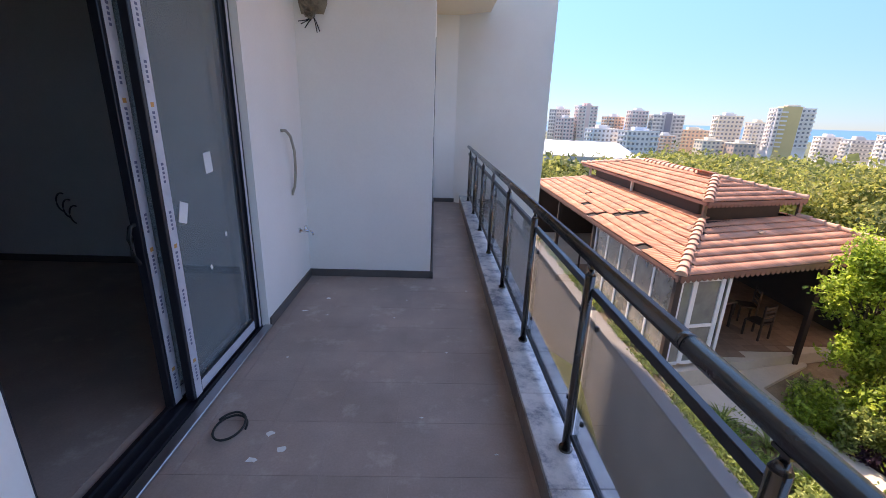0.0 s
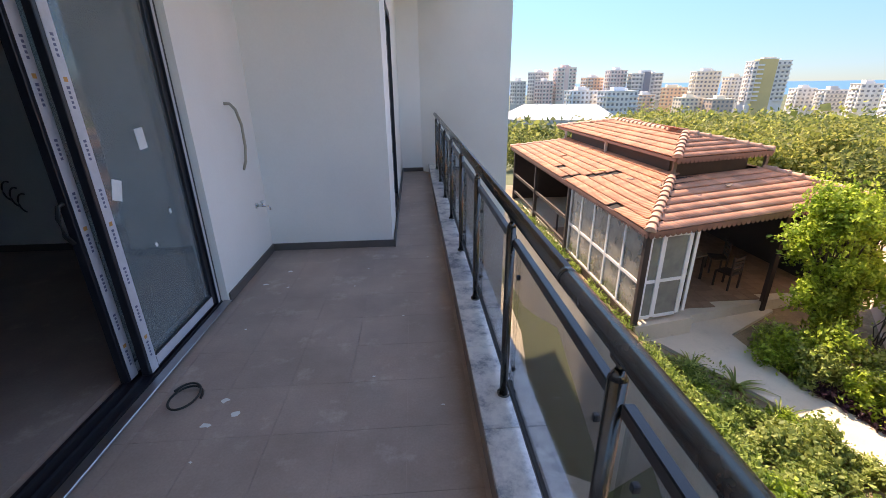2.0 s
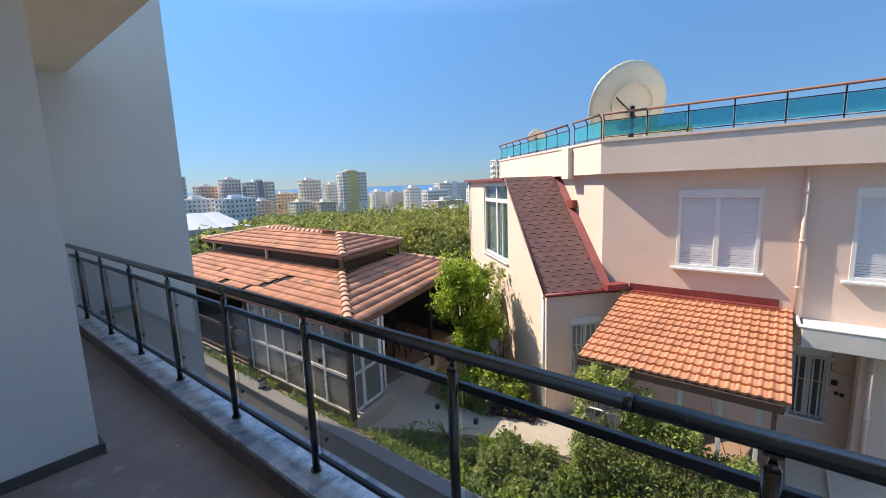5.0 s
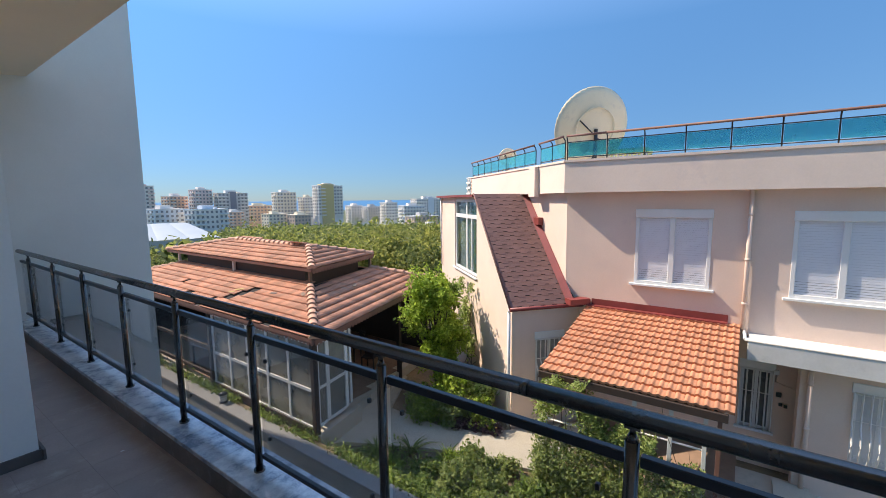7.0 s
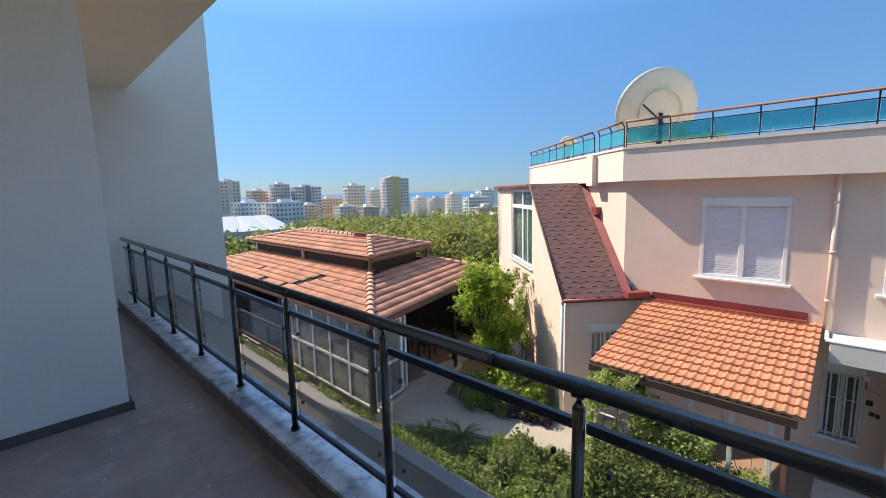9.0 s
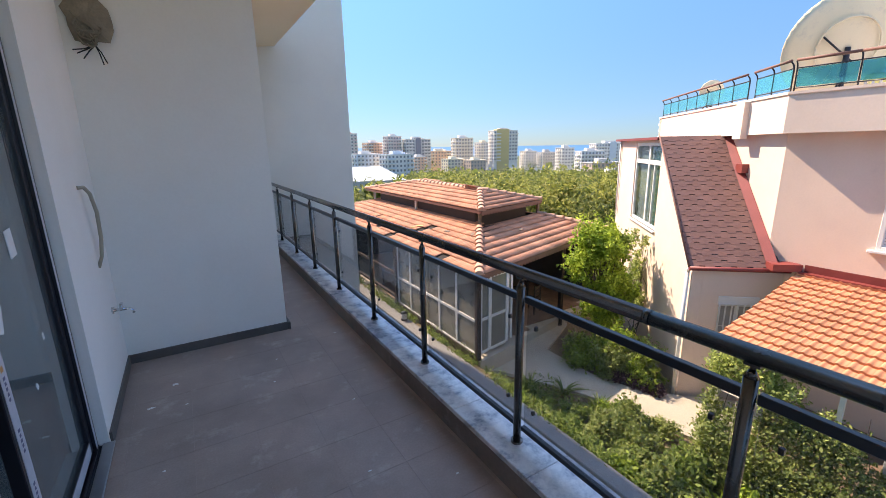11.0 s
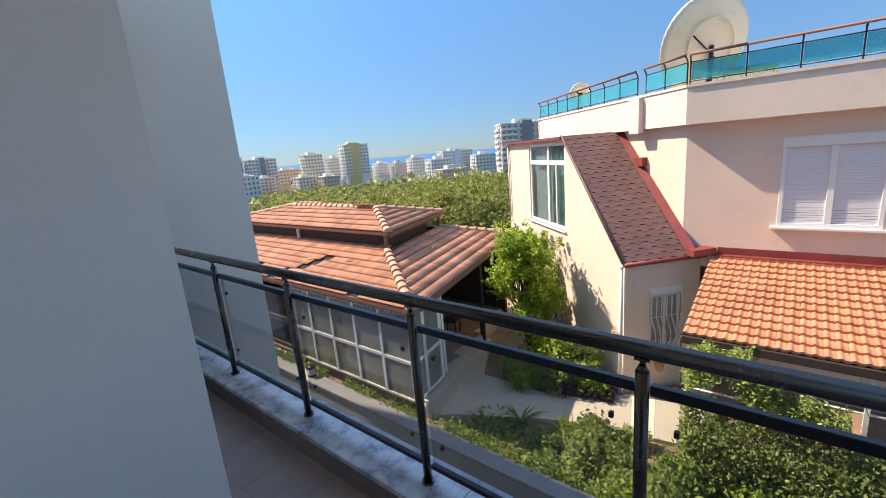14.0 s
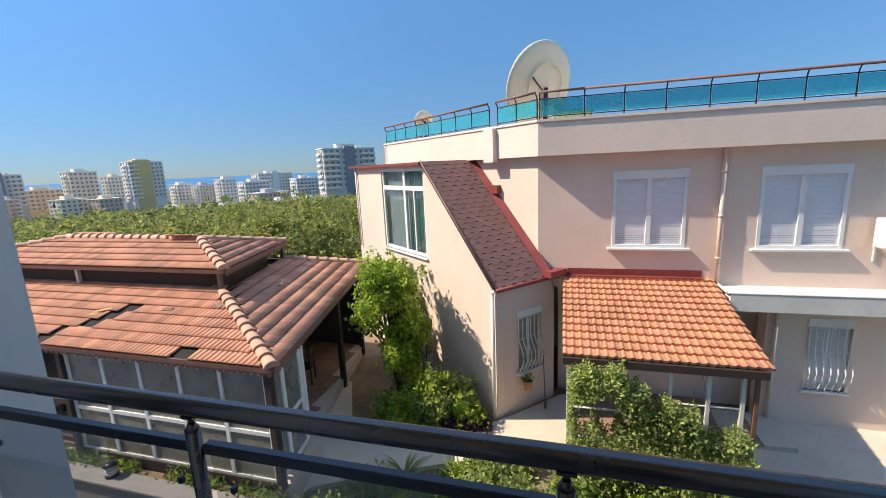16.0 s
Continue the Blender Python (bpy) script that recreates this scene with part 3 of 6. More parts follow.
for a, b in zip(ends, ends[1:]):
    a, b = a + 0.02, b - 0.02
    for z, h in ((MID_Z, 0.016), (LOW_Z, 0.012)):
        bm = B()
        box(bm, RX + 0.004, a, z - h, RX + 0.030, b, z + h, bevel=0.003)
        rpart("bar", bm, BLACK_METAL)
    bm = B()
    box(bm, RX + 0.013, a + 0.012, LOW_Z + 0.012, RX + 0.019, b - 0.012, MID_Z - 0.016)
    g = rpart("glass_panel", bm, RAIL_GLASS)
    g.visible_shadow = False
    for y in (a + 0.07, b - 0.07):
        for z in (LOW_Z + 0.12, MID_Z - 0.12):
            bm = B()
            box(bm, RX + 0.008, y - 0.007, z - 0.010, RX + 0.024, y + 0.007, z + 0.010, bevel=0.002)
            rpart("glass_clip", bm, BLACK_METAL)

# ---- small things on the balcony ----
bm = B()
z0 = 0.52
rod(bm, (-1.10, 3.64, z0), (-1.088, 3.64, z0), 0.024, n=14)
rod(bm, (-1.09, 3.64, z0), (-1.02, 3.64, z0), 0.011, n=12)
rod(bm, (-1.045, 3.64, z0), (-1.045, 3.64, z0 + 0.035), 0.012, 0.009, n=12)
tube(bm, [(-1.03, 3.64, z0), (-1.0, 3.64, z0 - 0.004), (-0.985, 3.64, z0 - 0.02), (-0.98, 3.64, z0 - 0.04)], 0.009)
box(bm, -1.055, 3.615, z0 + 0.033, -1.035, 3.665, z0 + 0.043, bevel=0.003)
tagged(part("wall_tap", bm, CHROME), "chrome garden tap on a white wall", "tap")
bm = B()
tube(bm, [(-1.10, 3.36, 1.385), (-1.075, 3.40, 1.385), (-1.06, 3.46, 1.34), (-1.052, 3.51, 1.22), (-1.06, 3.53, 1.05), (-1.075, 3.525, 0.93), (-1.10, 3.515, 0.86)], 0.011)
tagged(part("conduit", bm, CONDUIT), "bent beige flexible conduit looping out of the wall", "conduit")
# bundle of cables hanging from the recess wall
random.seed(11)
bundle = thing("cable_bundle", (-0.95, 3.88, 2.50), "tangled bundle of dusty cables hanging from a wall outlet", "cables")
bm = B()
rod(bm, (0, 0.01, 0), (0, -0.008, 0), 0.05, n=14)
part("outlet", bm, PLASTER, bundle)
bm = B()
rough = [bm.verts.new((0.15 * random.uniform(0.7, 1.1) * math.cos(k * 0.4488), -0.006 - 0.012 * random.random(), -0.07 + 0.17 * random.uniform(0.7, 1.1) * math.sin(k * 0.4488))) for k in range(14)]
mid = bm.verts.new((0, -0.045, -0.08))
for k in range(14):
    bm.faces.new((mid, rough[k], rough[(k + 1) % 14]))
part("foam_plug", bm, WIRE, bundle, "rough tan foam filling the outlet")
for k in range(16):
    a = random.uniform(0, 6.28)
    w, d, dy = random.uniform(0.05, 0.13), random.uniform(0.14, 0.25), random.uniform(0.02, 0.06)
    bm = B()
    tube(bm, [(w * math.cos(t + a * 0.1) * (1 if k % 2 else -1) * math.sin(t), 0.005 - dy * math.sin(t / 2), -d * (1 - math.cos(t)) / 2) for t in [j * 2 * math.pi / 12 for j in range(13)]], 0.0065, n=6)
    part("cable", bm, WIRE, bundle)
for dx, dz in ((-0.10, -0.01), (-0.07, -0.04), (0.05, -0.06), (0.03, -0.07), (-0.12, 0.01)):
    bm = B()
    tube(bm, [(0.02, -0.03, -0.23), (0.02 + dx * 0.5, -0.04, -0.26 + dz * 0.2), (0.02 + dx, -0.05, -0.28 + dz)], 0.004, n=5)
    part("cable_end", bm, BLACK_RUBBER, bundle)
bm = B()
pts = [(-0.90 + 0.075 * math.cos(a) * (1 - 0.012 * a), 1.74 + 0.095 * math.sin(a), 0.008 + 0.003 * a) for a in [k * 0.26 for k in range(36)]]
tube(bm, pts, 0.006, n=6)
tagged(part("cable_ring", bm, BLACK_RUBBER), "black rubber hose curled on the floor tiles", "hose")
random.seed(7)
for k in range(16):
    x, y = ((-0.80, 3.35), (-0.93, 3.1), (-0.72, 1.55), (-0.60, 1.62), (-0.70, 1.72), (0.05, 1.85), (0.2, 2.5))[k] if k < 7 else (random.uniform(-1.0, 0.5), random.uniform(0.9, 3.6))
    r = 0.017 if k < 5 else 0.006
    bm = B()
    n = 9
    c = bm.verts.new((0, 0, 0.003))
    v = [bm.verts.new((r * (0.5 + random.random()) * math.cos(j * 6.283 / n) * 1.5, r * (0.5 + random.random()) * math.sin(j * 6.283 / n), 0.0004)) for j in range(n)]
    for j in range(n):
        bm.faces.new((c, v[j], v[(j + 1) % n]))
    ob = tagged(part("plaster_splash", bm, PAPER), "small splash of dried white plaster on tiles", "plaster splash", group="plaster splashes on the floor")
    ob.location = (x, y, 0.0)
bm = B()
for k in range(3):
    pts = [(-3.5 + 0.06 * math.cos(a) + 0.05 * k, 4.08, 0.62 + 0.09 * math.sin(a) - 0.06 * k) for a in [1.2 + j * 0.3 for j in range(12)]]
    tube(bm, pts, 0.007, n=6)
tagged(part("room_conduit", bm, BASEBOARD), "dark conduits sticking out of a room wall", "conduit")

# ---- the house across the garden ----
HX = 9.6
U = Vector((math.cos(radians(49)), math.sin(radians(49)), 0))
V = Vector((U.y, -U.x, 0))
C0 = Vector((8.30, 4.64, 0))
VW = 1.50


def W(u, v, z=0.0):
    return C0 + U * u + V * v + Vector((0, 0, z))


def wxy(u, v):
    p = W(u, v)
    return (p.x, p.y)


house = thing("house", (HX, 0, -4.0), "two-storey peach rendered house with a roof terrace", "house")
HO = Vector((HX, 0, -4.0))
WING_M = Matrix.Translation(C0) @ Matrix((U, V, Vector((0, 0, 1)))).transposed().to_4x4()


def hpart(name, bm, mat, parent=None, label="", smooth=False):
    bmesh.ops.translate(bm, verts=bm.verts, vec=-HO)
    return part(name, bm, mat, parent or house, label, smooth)


# where the slanting wall meets the straight facade
k = (HX - W(0, VW).x) / U.x
CORNER_Y = W(k, VW).y
W1, W2 = (0.86, 2.29, -0.28, 1.36), (-1.85, -0.41, -0.28, 1.34)
BW = (-2.09, -1.39, -3.14, -1.79)
LX = HX - 0.22
bm = B()
H0 = -10.0
wall(bm, (HX, H0), (HX, CORNER_Y), -1.2, 1.75, -0.25, [(a - H0, b - H0, c, d) for a, b, c, d in (W1, W2)])
hpart("facade_wall", bm, HOUSE)
bm = B()
wall(bm, (LX, H0), (LX, -0.66), -4.2, -1.2, -0.40, [(BW[0] - H0, BW[1] - H0, BW[2], BW[3])])
hpart("lower_wall", bm, HOUSE)
bm = B()
wall(bm, (HX + 0.42, -0.75), (HX + 0.42, 3.4), -4.2, -1.2, -0.25, [(0.43, 0.97, -3.18, -1.9)])
hpart("porch_wall", bm, HOUSE)
bm = B()
box(bm, HX + 0.1, -0.9, -1.3, HX + 1.3, 3.4, -1.2)
hpart("porch_ceiling", bm, HOUSE)
bm = B()
wall(bm, wxy(k, VW), wxy(7.6, VW), -4.2, 1.75, -0.25)
hpart("slanting_wall", bm, HOUSE)
bm = B()
prism(bm, [(HX + 4.5, H0), (HX + 9, H0), (HX + 9, 9.5), wxy(7.6, VW + 0.3), wxy(k + 2, VW + 2)], -4.2, 1.7)
hpart("rear_wall", bm, HOUSE)
# added dark sheets behind the openings, coloured like unlit rooms
bm = B()
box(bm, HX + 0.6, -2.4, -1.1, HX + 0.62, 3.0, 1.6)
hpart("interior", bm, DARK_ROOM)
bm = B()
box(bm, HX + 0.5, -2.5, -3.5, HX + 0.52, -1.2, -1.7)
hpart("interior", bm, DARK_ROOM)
# flat roof and parapet
OV = 0.28
foot = [(HX - OV, H0), (HX - OV, W((HX - OV - W(0, VW - 0.2).x) / U.x, VW - 0.2).y), wxy(7.45, VW - 0.2), wxy(7.45, VW + 6), (HX + 10, H0)]
bm = B()
prism(bm, foot, 1.74, 1.86)
hpart("roof_slab", bm, PARAPET)


def edge_wall(p, q, z0, z1, t, name, mat):
    bm = B()
    wall(bm, p, q, z0, z1, t)
    return hpart(name, bm, mat)


for p, q in zip(foot[:3], foot[1:4]):
    edge_wall(p, q, 1.86, 2.44, -0.18, "parapet", PARAPET)
    d = (Vector(q) - Vector(p)).normalized()
    off = Vector((-d.y, d.x)) * 0.025
    edge_wall(tuple(Vector(p) + off), tuple(Vector(q) + off), 2.44, 2.49, -0.24, "parapet_cap", PARAPET)
# pilaster on the slanting parapet
bm = B()
box(bm, 1.40, VW - 0.32, 1.66, 1.76, VW - 0.18, 2.44, WING_M)
hpart("pilaster", bm, PARAPET)
# terrace balustrade
terrace = thing("terrace_railing", (HX, 0, 2.49), "dark metal terrace railing with teal glass panels", "railing")
TO = Vector((HX, 0, 2.49))


def tpart(name, bm, mat, parent=None):
    bmesh.ops.translate(bm, verts=bm.verts, vec=-TO)
    return part(name, bm, mat, parent or terrace)


def terrace_run(p, q, step, first=0):
    p, q = Vector((*p, 2.49)), Vector((*q, 2.49))
    L = (q - p).length
    n = round(L / step)
    d = (q - p) / n
    up = Vector((0, 0, 1))
    out = Vector((-d.y, d.x, 0)).normalized()
    for i in range(n + 1):
        a = p + d * i
        if i >= first:
            bm = B()
            tube(bm, [a, a + up * 0.40, a + up * 0.47 + out * 0.015, a + up * 0.53 + out * 0.06], 0.014, n=6)
            tpart("post", bm, BLACK_METAL)
        if i < n:
            for z in (0.06, 0.41):
                bm = B()
                rod(bm, a + up * z, a + d + up * z, 0.012, n=6)
                tpart("bar", bm, BLACK_METAL)
            bm = B()
            e = d.normalized() * 0.02
            slab(bm, [a + e + up * 0.08, a + d - e + up * 0.08, a + d - e + up * 0.395, a + e + up * 0.395], 0.008)
            g = tpart("glass_panel", bm, TEAL_GLASS)
            g.visible_shadow = False
    bm = B()
    rod(bm, p + up * 0.545 + out * 0.06, q + up * 0.545 + out * 0.06, 0.026, n=10)
    tpart("handrail", bm, FASCIA)


cx = Vector((foot[1][0] + 0.07, foot[1][1] + 0.02))
terrace_run((HX - OV + 0.07, 2.91 - 0.757 * 15), (cx.x, 2.91), 0.757)
terrace_run((cx.x, 2.91), (cx.x, cx.y - 0.05), 0.9, 1)
terrace_run((cx.x, cx.y), wxy(1.42, VW - 0.13), 0.75)
terrace_run(wxy(1.72, VW - 0.13), wxy(7.38, VW - 0.13), 0.72)

# ---- wing with the shingled slope ----
wing = thing("house_wing", tuple(W(0, 0, -4.0)), "peach rendered house wing with a steep brown shingle roof", "house")
WO = W(0, 0, -4.0)


def wpart(name, bm, mat, parent=None, label="", smooth=False, local=True):
    if local:
        bmesh.ops.transform(bm, matrix=WING_M, verts=bm.verts)
    bmesh.ops.translate(bm, verts=bm.verts, vec=-WO)
    return part(name, bm, mat, parent or wing, label, smooth)


TOP_U, TOP_Z, LOW_ZW = 2.58, 1.68, -0.90
WIN = (2.70, 5.14, -0.70, 1.61)
SL = (TOP_Z - LOW_ZW) / TOP_U
bm = B()
# side wall in pieces round the window, with the raking top
def rake(u0, u1, z0):
    f = [bm.verts.new((u, v, z)) for v in (0, 0.22) for u, z in ((u0, z0), (u1, z0), (u1, min(TOP_Z, LOW_ZW + SL * u1)), (u0, min(TOP_Z, LOW_ZW + SL * u0)))]
    for q in ((0, 1, 2, 3), (7, 6, 5, 4), (0, 4, 5, 1), (1, 5, 6, 2), (2, 6, 7, 3), (3, 7, 4, 0)):
        bm.faces.new([f[i] for i in q])
rake(0, TOP_U, -4.2)
wall(bm, (TOP_U, 0), (6.95, 0), -4.2, TOP_Z, 0.22, [(WIN[0] - TOP_U, WIN[1] - TOP_U, WIN[2], WIN[3])])
bmesh.ops.remove_doubles(bm, verts=bm.verts, dist=1e-4)
wpart("side_wall", bm, HOUSE)
FW = (0.60, 1.32, -3.0, -1.72)
bm = B()
wall(bm, (0.0, 0.222), (0.0, 1.75), -4.2, LOW_ZW, -0.2, [(FW[0] - 0.222, FW[1] - 0.222, FW[2], FW[3])])
wpart("front_wall", bm, HOUSE)
bm = B()
box(bm, 6.95, 0.0, -4.2, 7.15, VW, TOP_Z)
wpart("end_wall", bm, HOUSE)
# dark sheets that stand in for the wing's unlit rooms
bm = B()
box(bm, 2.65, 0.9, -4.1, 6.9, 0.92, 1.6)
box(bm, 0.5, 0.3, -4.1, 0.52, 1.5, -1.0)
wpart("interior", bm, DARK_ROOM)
# roof: slope bed and flat part
bm = B()
slab(bm, [(-0.10, -0.10, LOW_ZW - 0.02), (-0.10, VW + 0.12, LOW_ZW - 0.02), (TOP_U + 0.05, VW, TOP_Z + 0.08), (TOP_U + 0.05, -0.10, TOP_Z + 0.08)], 0.07)
wpart("roof_bed", bm, SHINGLE_GAP)
bm = B()
box(bm, TOP_U + 0.05, -0.16, TOP_Z, 7.3, VW, TOP_Z + 0.07)
wpart("flat_roof", bm, RED_FLASH)
bm = B()
for a, b in (((-0.12, -0.115, LOW_ZW - 0.0), (TOP_U + 0.05, -0.115, TOP_Z + 0.09)),):
    rod(bm, a, b, 0.022, n=8)
wpart("verge_trim", bm, FASCIA)
bm = B()
rod(bm, (-0.13, -0.12, LOW_ZW - 0.03), (-0.13, VW + 0.25, LOW_ZW - 0.03), 0.045, n=10)
wpart("eave_gutter", bm, RED_FLASH)
# red flashing where the slope meets the wall, stepped at the top
bm = B()
f0, f1 = Vector((-0.15, VW - 0.16, LOW_ZW + 0.0)), Vector((TOP_U + 0.3, VW - 0.16, TOP_Z + 0.33))
nrm = Vector((-SL, 0, 1)).normalized()
q = [f0, f1, f1 + Vector((0, 0.15, 0.13)), f0 + Vector((0, 0.15, 0.13))]
slab(bm, q, 0.02)
box(bm, -0.28, VW - 0.16, LOW_ZW + 0.0, -0.02, VW + 0.36, LOW_ZW + 0.14)
box(bm, 1.5, VW - 0.14, 0.90, 1.80, VW, 1.10)
wpart("flashing", bm, RED_FLASH)
# window in the side wall
win = new("window")
win.parent = wing
bm = B()
for a, b, c, d in ((WIN[0], WIN[0] + 0.09, WIN[2], WIN[3]), (WIN[1] - 0.09, WIN[1], WIN[2], WIN[3]), (WIN[0] + 0.09, WIN[1] - 0.09, WIN[3] - 0.08, WIN[3]),
                   (WIN[0] + 0.09, WIN[1] - 0.09, WIN[2], WIN[2] + 0.09), (WIN[0] + 0.09, WIN[1] - 0.09, 1.02, 1.14), (3.74, 3.86, WIN[2] + 0.09, 1.02), (3.74, 3.86, 1.14, WIN[3] - 0.08), (3.26, 3.32, WIN[2] + 0.09, 1.02)):
    box(bm, a, 0.03, c, b, 0.10, d, bevel=0.006)
wpart("frame", bm, WHITE_UPVC, win)
bm = B()
box(bm, WIN[0] - 0.06, -0.06, WIN[2] - 0.05, WIN[1] + 0.06, 0.1, WIN[2], bevel=0.006)
wpart("sill", bm, WHITE_UPVC, win)
for a, b, c, d in ((2.79, 3.26, -0.61, 1.02), (3.32, 3.74, -0.61, 1.02), (3.86, 5.05, -0.61, 1.02), (2.79, 3.74, 1.14, 1.53), (3.86, 5.05, 1.14, 1.53)):
    bm = B()
    box(bm, a, 0.06, c, b, 0.068, d)
    wpart("pane", bm, WIN_GLASS, win)
bm = B()
n = 40
for a0, a1 in ((2.75, 3.66),):
    prev = None
    for i in range(n + 1):
        u = a0 + (a1 - a0) * i / n
        v = 0.17 + 0.025 * math.sin(i * 1.3) + 0.01 * math.sin(i * 0.6)
        cur = (bm.verts.new((u, v, -0.68)), bm.verts.new((u, v, 1.55)))
        if prev:
            bm.faces.new((prev[0], cur[0], cur[1], prev[1])).smooth = True
        prev = cur
bmesh.ops.transform(bm, matrix=WING_M, verts=bm.verts)
tagged(part("curtain", bm, CURTAIN), "teal pleated curtain drawn half across a window", "curtain")
bm = B()
prev = None
for i in range(n + 1):
    u = 3.7 + 1.4 * i / n
    v = 0.17 + 0.012 * math.sin(i * 1.7)
    cur = (bm.verts.new((u, v, -0.68)), bm.verts.new((u, v, 1.55)))
    if prev:
        bm.faces.new((prev[0], cur[0], cur[1], prev[1])).smooth = True
    prev = cur
bmesh.ops.transform(bm, matrix=WING_M, verts=bm.verts)
tagged(part("net_curtain", bm, SHUTTER), "pale sheer curtain hanging behind a window", "curtain")
# downpipe at the wing's corner
bm = B()
rod(bm, (0.04, -0.07, -4.0), (0.04, -0.07, LOW_ZW - 0.12), 0.04, n=10)
rod(bm, (0.04, -0.07, LOW_ZW - 0.12), (-0.10, -0.10, LOW_ZW - 0.04), 0.04, n=10)
wpart("downpipe", bm, WHITE_UPVC)
bm = B()
rod(bm, (6.98, -0.05, -0.9), (6.98, -0.05, TOP_Z), 0.03, n=8)
wpart("downpipe", bm, WHITE_UPVC)


# ---- barred windows, shutters and fittings of the house ----
def barred_window(m, w, h, owner, owner_o, bulge=0.16, scrolls=True, back=None):
    """A framed pane with white bowed security bars; m places its lower corner, x along the wall, y into it."""
    win = new("window")
    win.parent = owner

    def p(name, bm, mat):
        bmesh.ops.transform(bm, matrix=m, verts=bm.verts)
        bmesh.ops.translate(bm, verts=bm.verts, vec=-owner_o)
        return part(name, bm, mat, win)

    bm = B()
    for a, b, c, d in ((0, 0.06, 0, h), (w - 0.06, w, 0, h), (0.06, w - 0.06, 0, 0.06), (0.06, w - 0.06, h - 0.06, h), (w / 2 - 0.03, w / 2 + 0.03, 0.06, h - 0.06)):
        box(bm, a, 0.04, c, b, 0.10, d)
    p("frame", bm, WHITE_UPVC)
    bm = B()
    box(bm, 0.06, 0.065, 0.06, w - 0.06, 0.072, h - 0.06)
    p("pane", bm, WIN_GLASS)
    # opaque cover before the pane; dim and grey ones paint the room's shade
    bm = B()
    box(bm, 0.05, 0.045, 0.05, w - 0.05, 0.055, h - 0.05)
    p("blind", bm, back or DIM_COVER)
    bm = B()
    box(bm, -0.06, -0.09, -0.04, w + 0.06, 0.08, 0.0, bevel=0.006)
    p("sill", bm, WHITE_UPVC)
    bm = B()
    box(bm, -0.03, -0.02, h - 0.02, w + 0.03, 0.10, h + 0.17, bevel=0.008)
    p("shutter_box", bm, WHITE_UPVC)
    n = max(4, round(w / 0.12))
    for i in range(n + 1):
        x = w * i / n
        bm = B()
        pts = []
        for j in range(15):
            s = j / 14
            z = -0.02 + s * (h * 1.02)
            y = -0.03 - bulge * max(0, math.sin(math.pi * min(1, s / 0.62))) ** 1.3 * (1 if s < 0.62 else 0)
            pts.append((x, y, z))
        tube(bm, pts, 0.015, n=6)
        p("bar", bm, TRELLIS)
    for z in (0.0, h * 0.62, h):
        bm = B()
        rod(bm, (0, -0.03, z), (w, -0.03, z), 0.009, n=5)
        p("cross_bar", bm, TRELLIS)
    if scrolls:
        for i in range(n):
            bm = B()
            c0 = w * (i + 0.5) / n
            pts = [(c0 + 0.035 * (1 - t / 9) * math.cos(t), -0.03 - bulge * 0.8, h * 0.17 + 0.05 * (1 - t / 9) * math.sin(t)) for t in [j * 0.7 for j in range(12)]]
            tube(bm, pts, 0.006, n=4)
            p("scroll", bm, TRELLIS)
    return win


# matrix with x along -y of the facade and y into the house
FACE = lambda y, z: Matrix.Translation((LX, y, z)) @ Matrix(((0, 1, 0), (-1, 0, 0), (0, 0, 1))).to_4x4()
barred_window(FACE(BW[1], BW[2]), BW[1] - BW[0], BW[3] - BW[2], house, HO, back=BLIND)
barred_window(WING_M @ Matrix.Translation((0, FW[0], FW[2])) @ Matrix(((0, 1, 0), (1, 0, 0), (0, 0, 1))).to_4x4(), FW[1] - FW[0], FW[3] - FW[2], wing, WO, scrolls=True, back=GREY_COVER)
barred_window(Matrix.Translation((HX + 0.42, 0.22, -3.18)) @ Matrix(((0, 1, 0), (-1, 0, 0), (0, 0, 1))).to_4x4(), 0.54, 1.28, house, HO, bulge=0.0, scrolls=False)


def shuttered_window(a, b, c, d):
    win = new("window")
    win.parent = house
    y0, y1 = a, b

    def p(name, bm, mat):
        bmesh.ops.translate(bm, verts=bm.verts, vec=-HO)
        return part(name, bm, mat, win)

    bm = B()
    for ya, yb, za, zb in ((y0, y0 + 0.07, c, d - 0.18), (y1 - 0.07, y1, c, d - 0.18), (y0 + 0.07, y1 - 0.07, c, c + 0.07), ((y0 + y1) / 2 - 0.05, (y0 + y1) / 2 + 0.05, c + 0.07, d - 0.18)):
        box(bm, HX - 0.012, ya, za, HX + 0.10, yb, zb, bevel=0.006)
    p("frame", bm, WHITE_UPVC)
    bm = B()
    box(bm, HX - 0.03, y0 - 0.01, d - 0.18, HX + 0.12, y1 + 0.01, d, bevel=0.008)
    p("shutter_box", bm, WHITE_UPVC)
    bm = B()
    box(bm, HX - 0.09, y0 - 0.09, c - 0.05, HX + 0.1, y1 + 0.09, c, bevel=0.008)
    p("sill", bm, WHITE_UPVC)
    ym = (y0 + y1) / 2
    for ya, yb in ((y0 + 0.07, ym - 0.05), (ym + 0.05, y1 - 0.07)):
        z = c + 0.075
        sh = new("shutter")
        sh.parent = win
        bm = B()
        i = 0
        while z < d - 0.2:
            h = 0.047
            open_gap = 0.006 if i < 5 else 0.0015
            box(bm, HX + 0.03 + 0.002 * (i % 2), ya, z, HX + 0.042, yb, z + h - open_gap)
            z += h
            i += 1
        bmesh.ops.translate(bm, verts=bm.verts, vec=-HO)
        part("slats", bm, SHUTTER, sh)


shuttered_window(*W1)
shuttered_window(*W2)
shuttered_window(-5.2, -3.7, -0.28, 1.34)
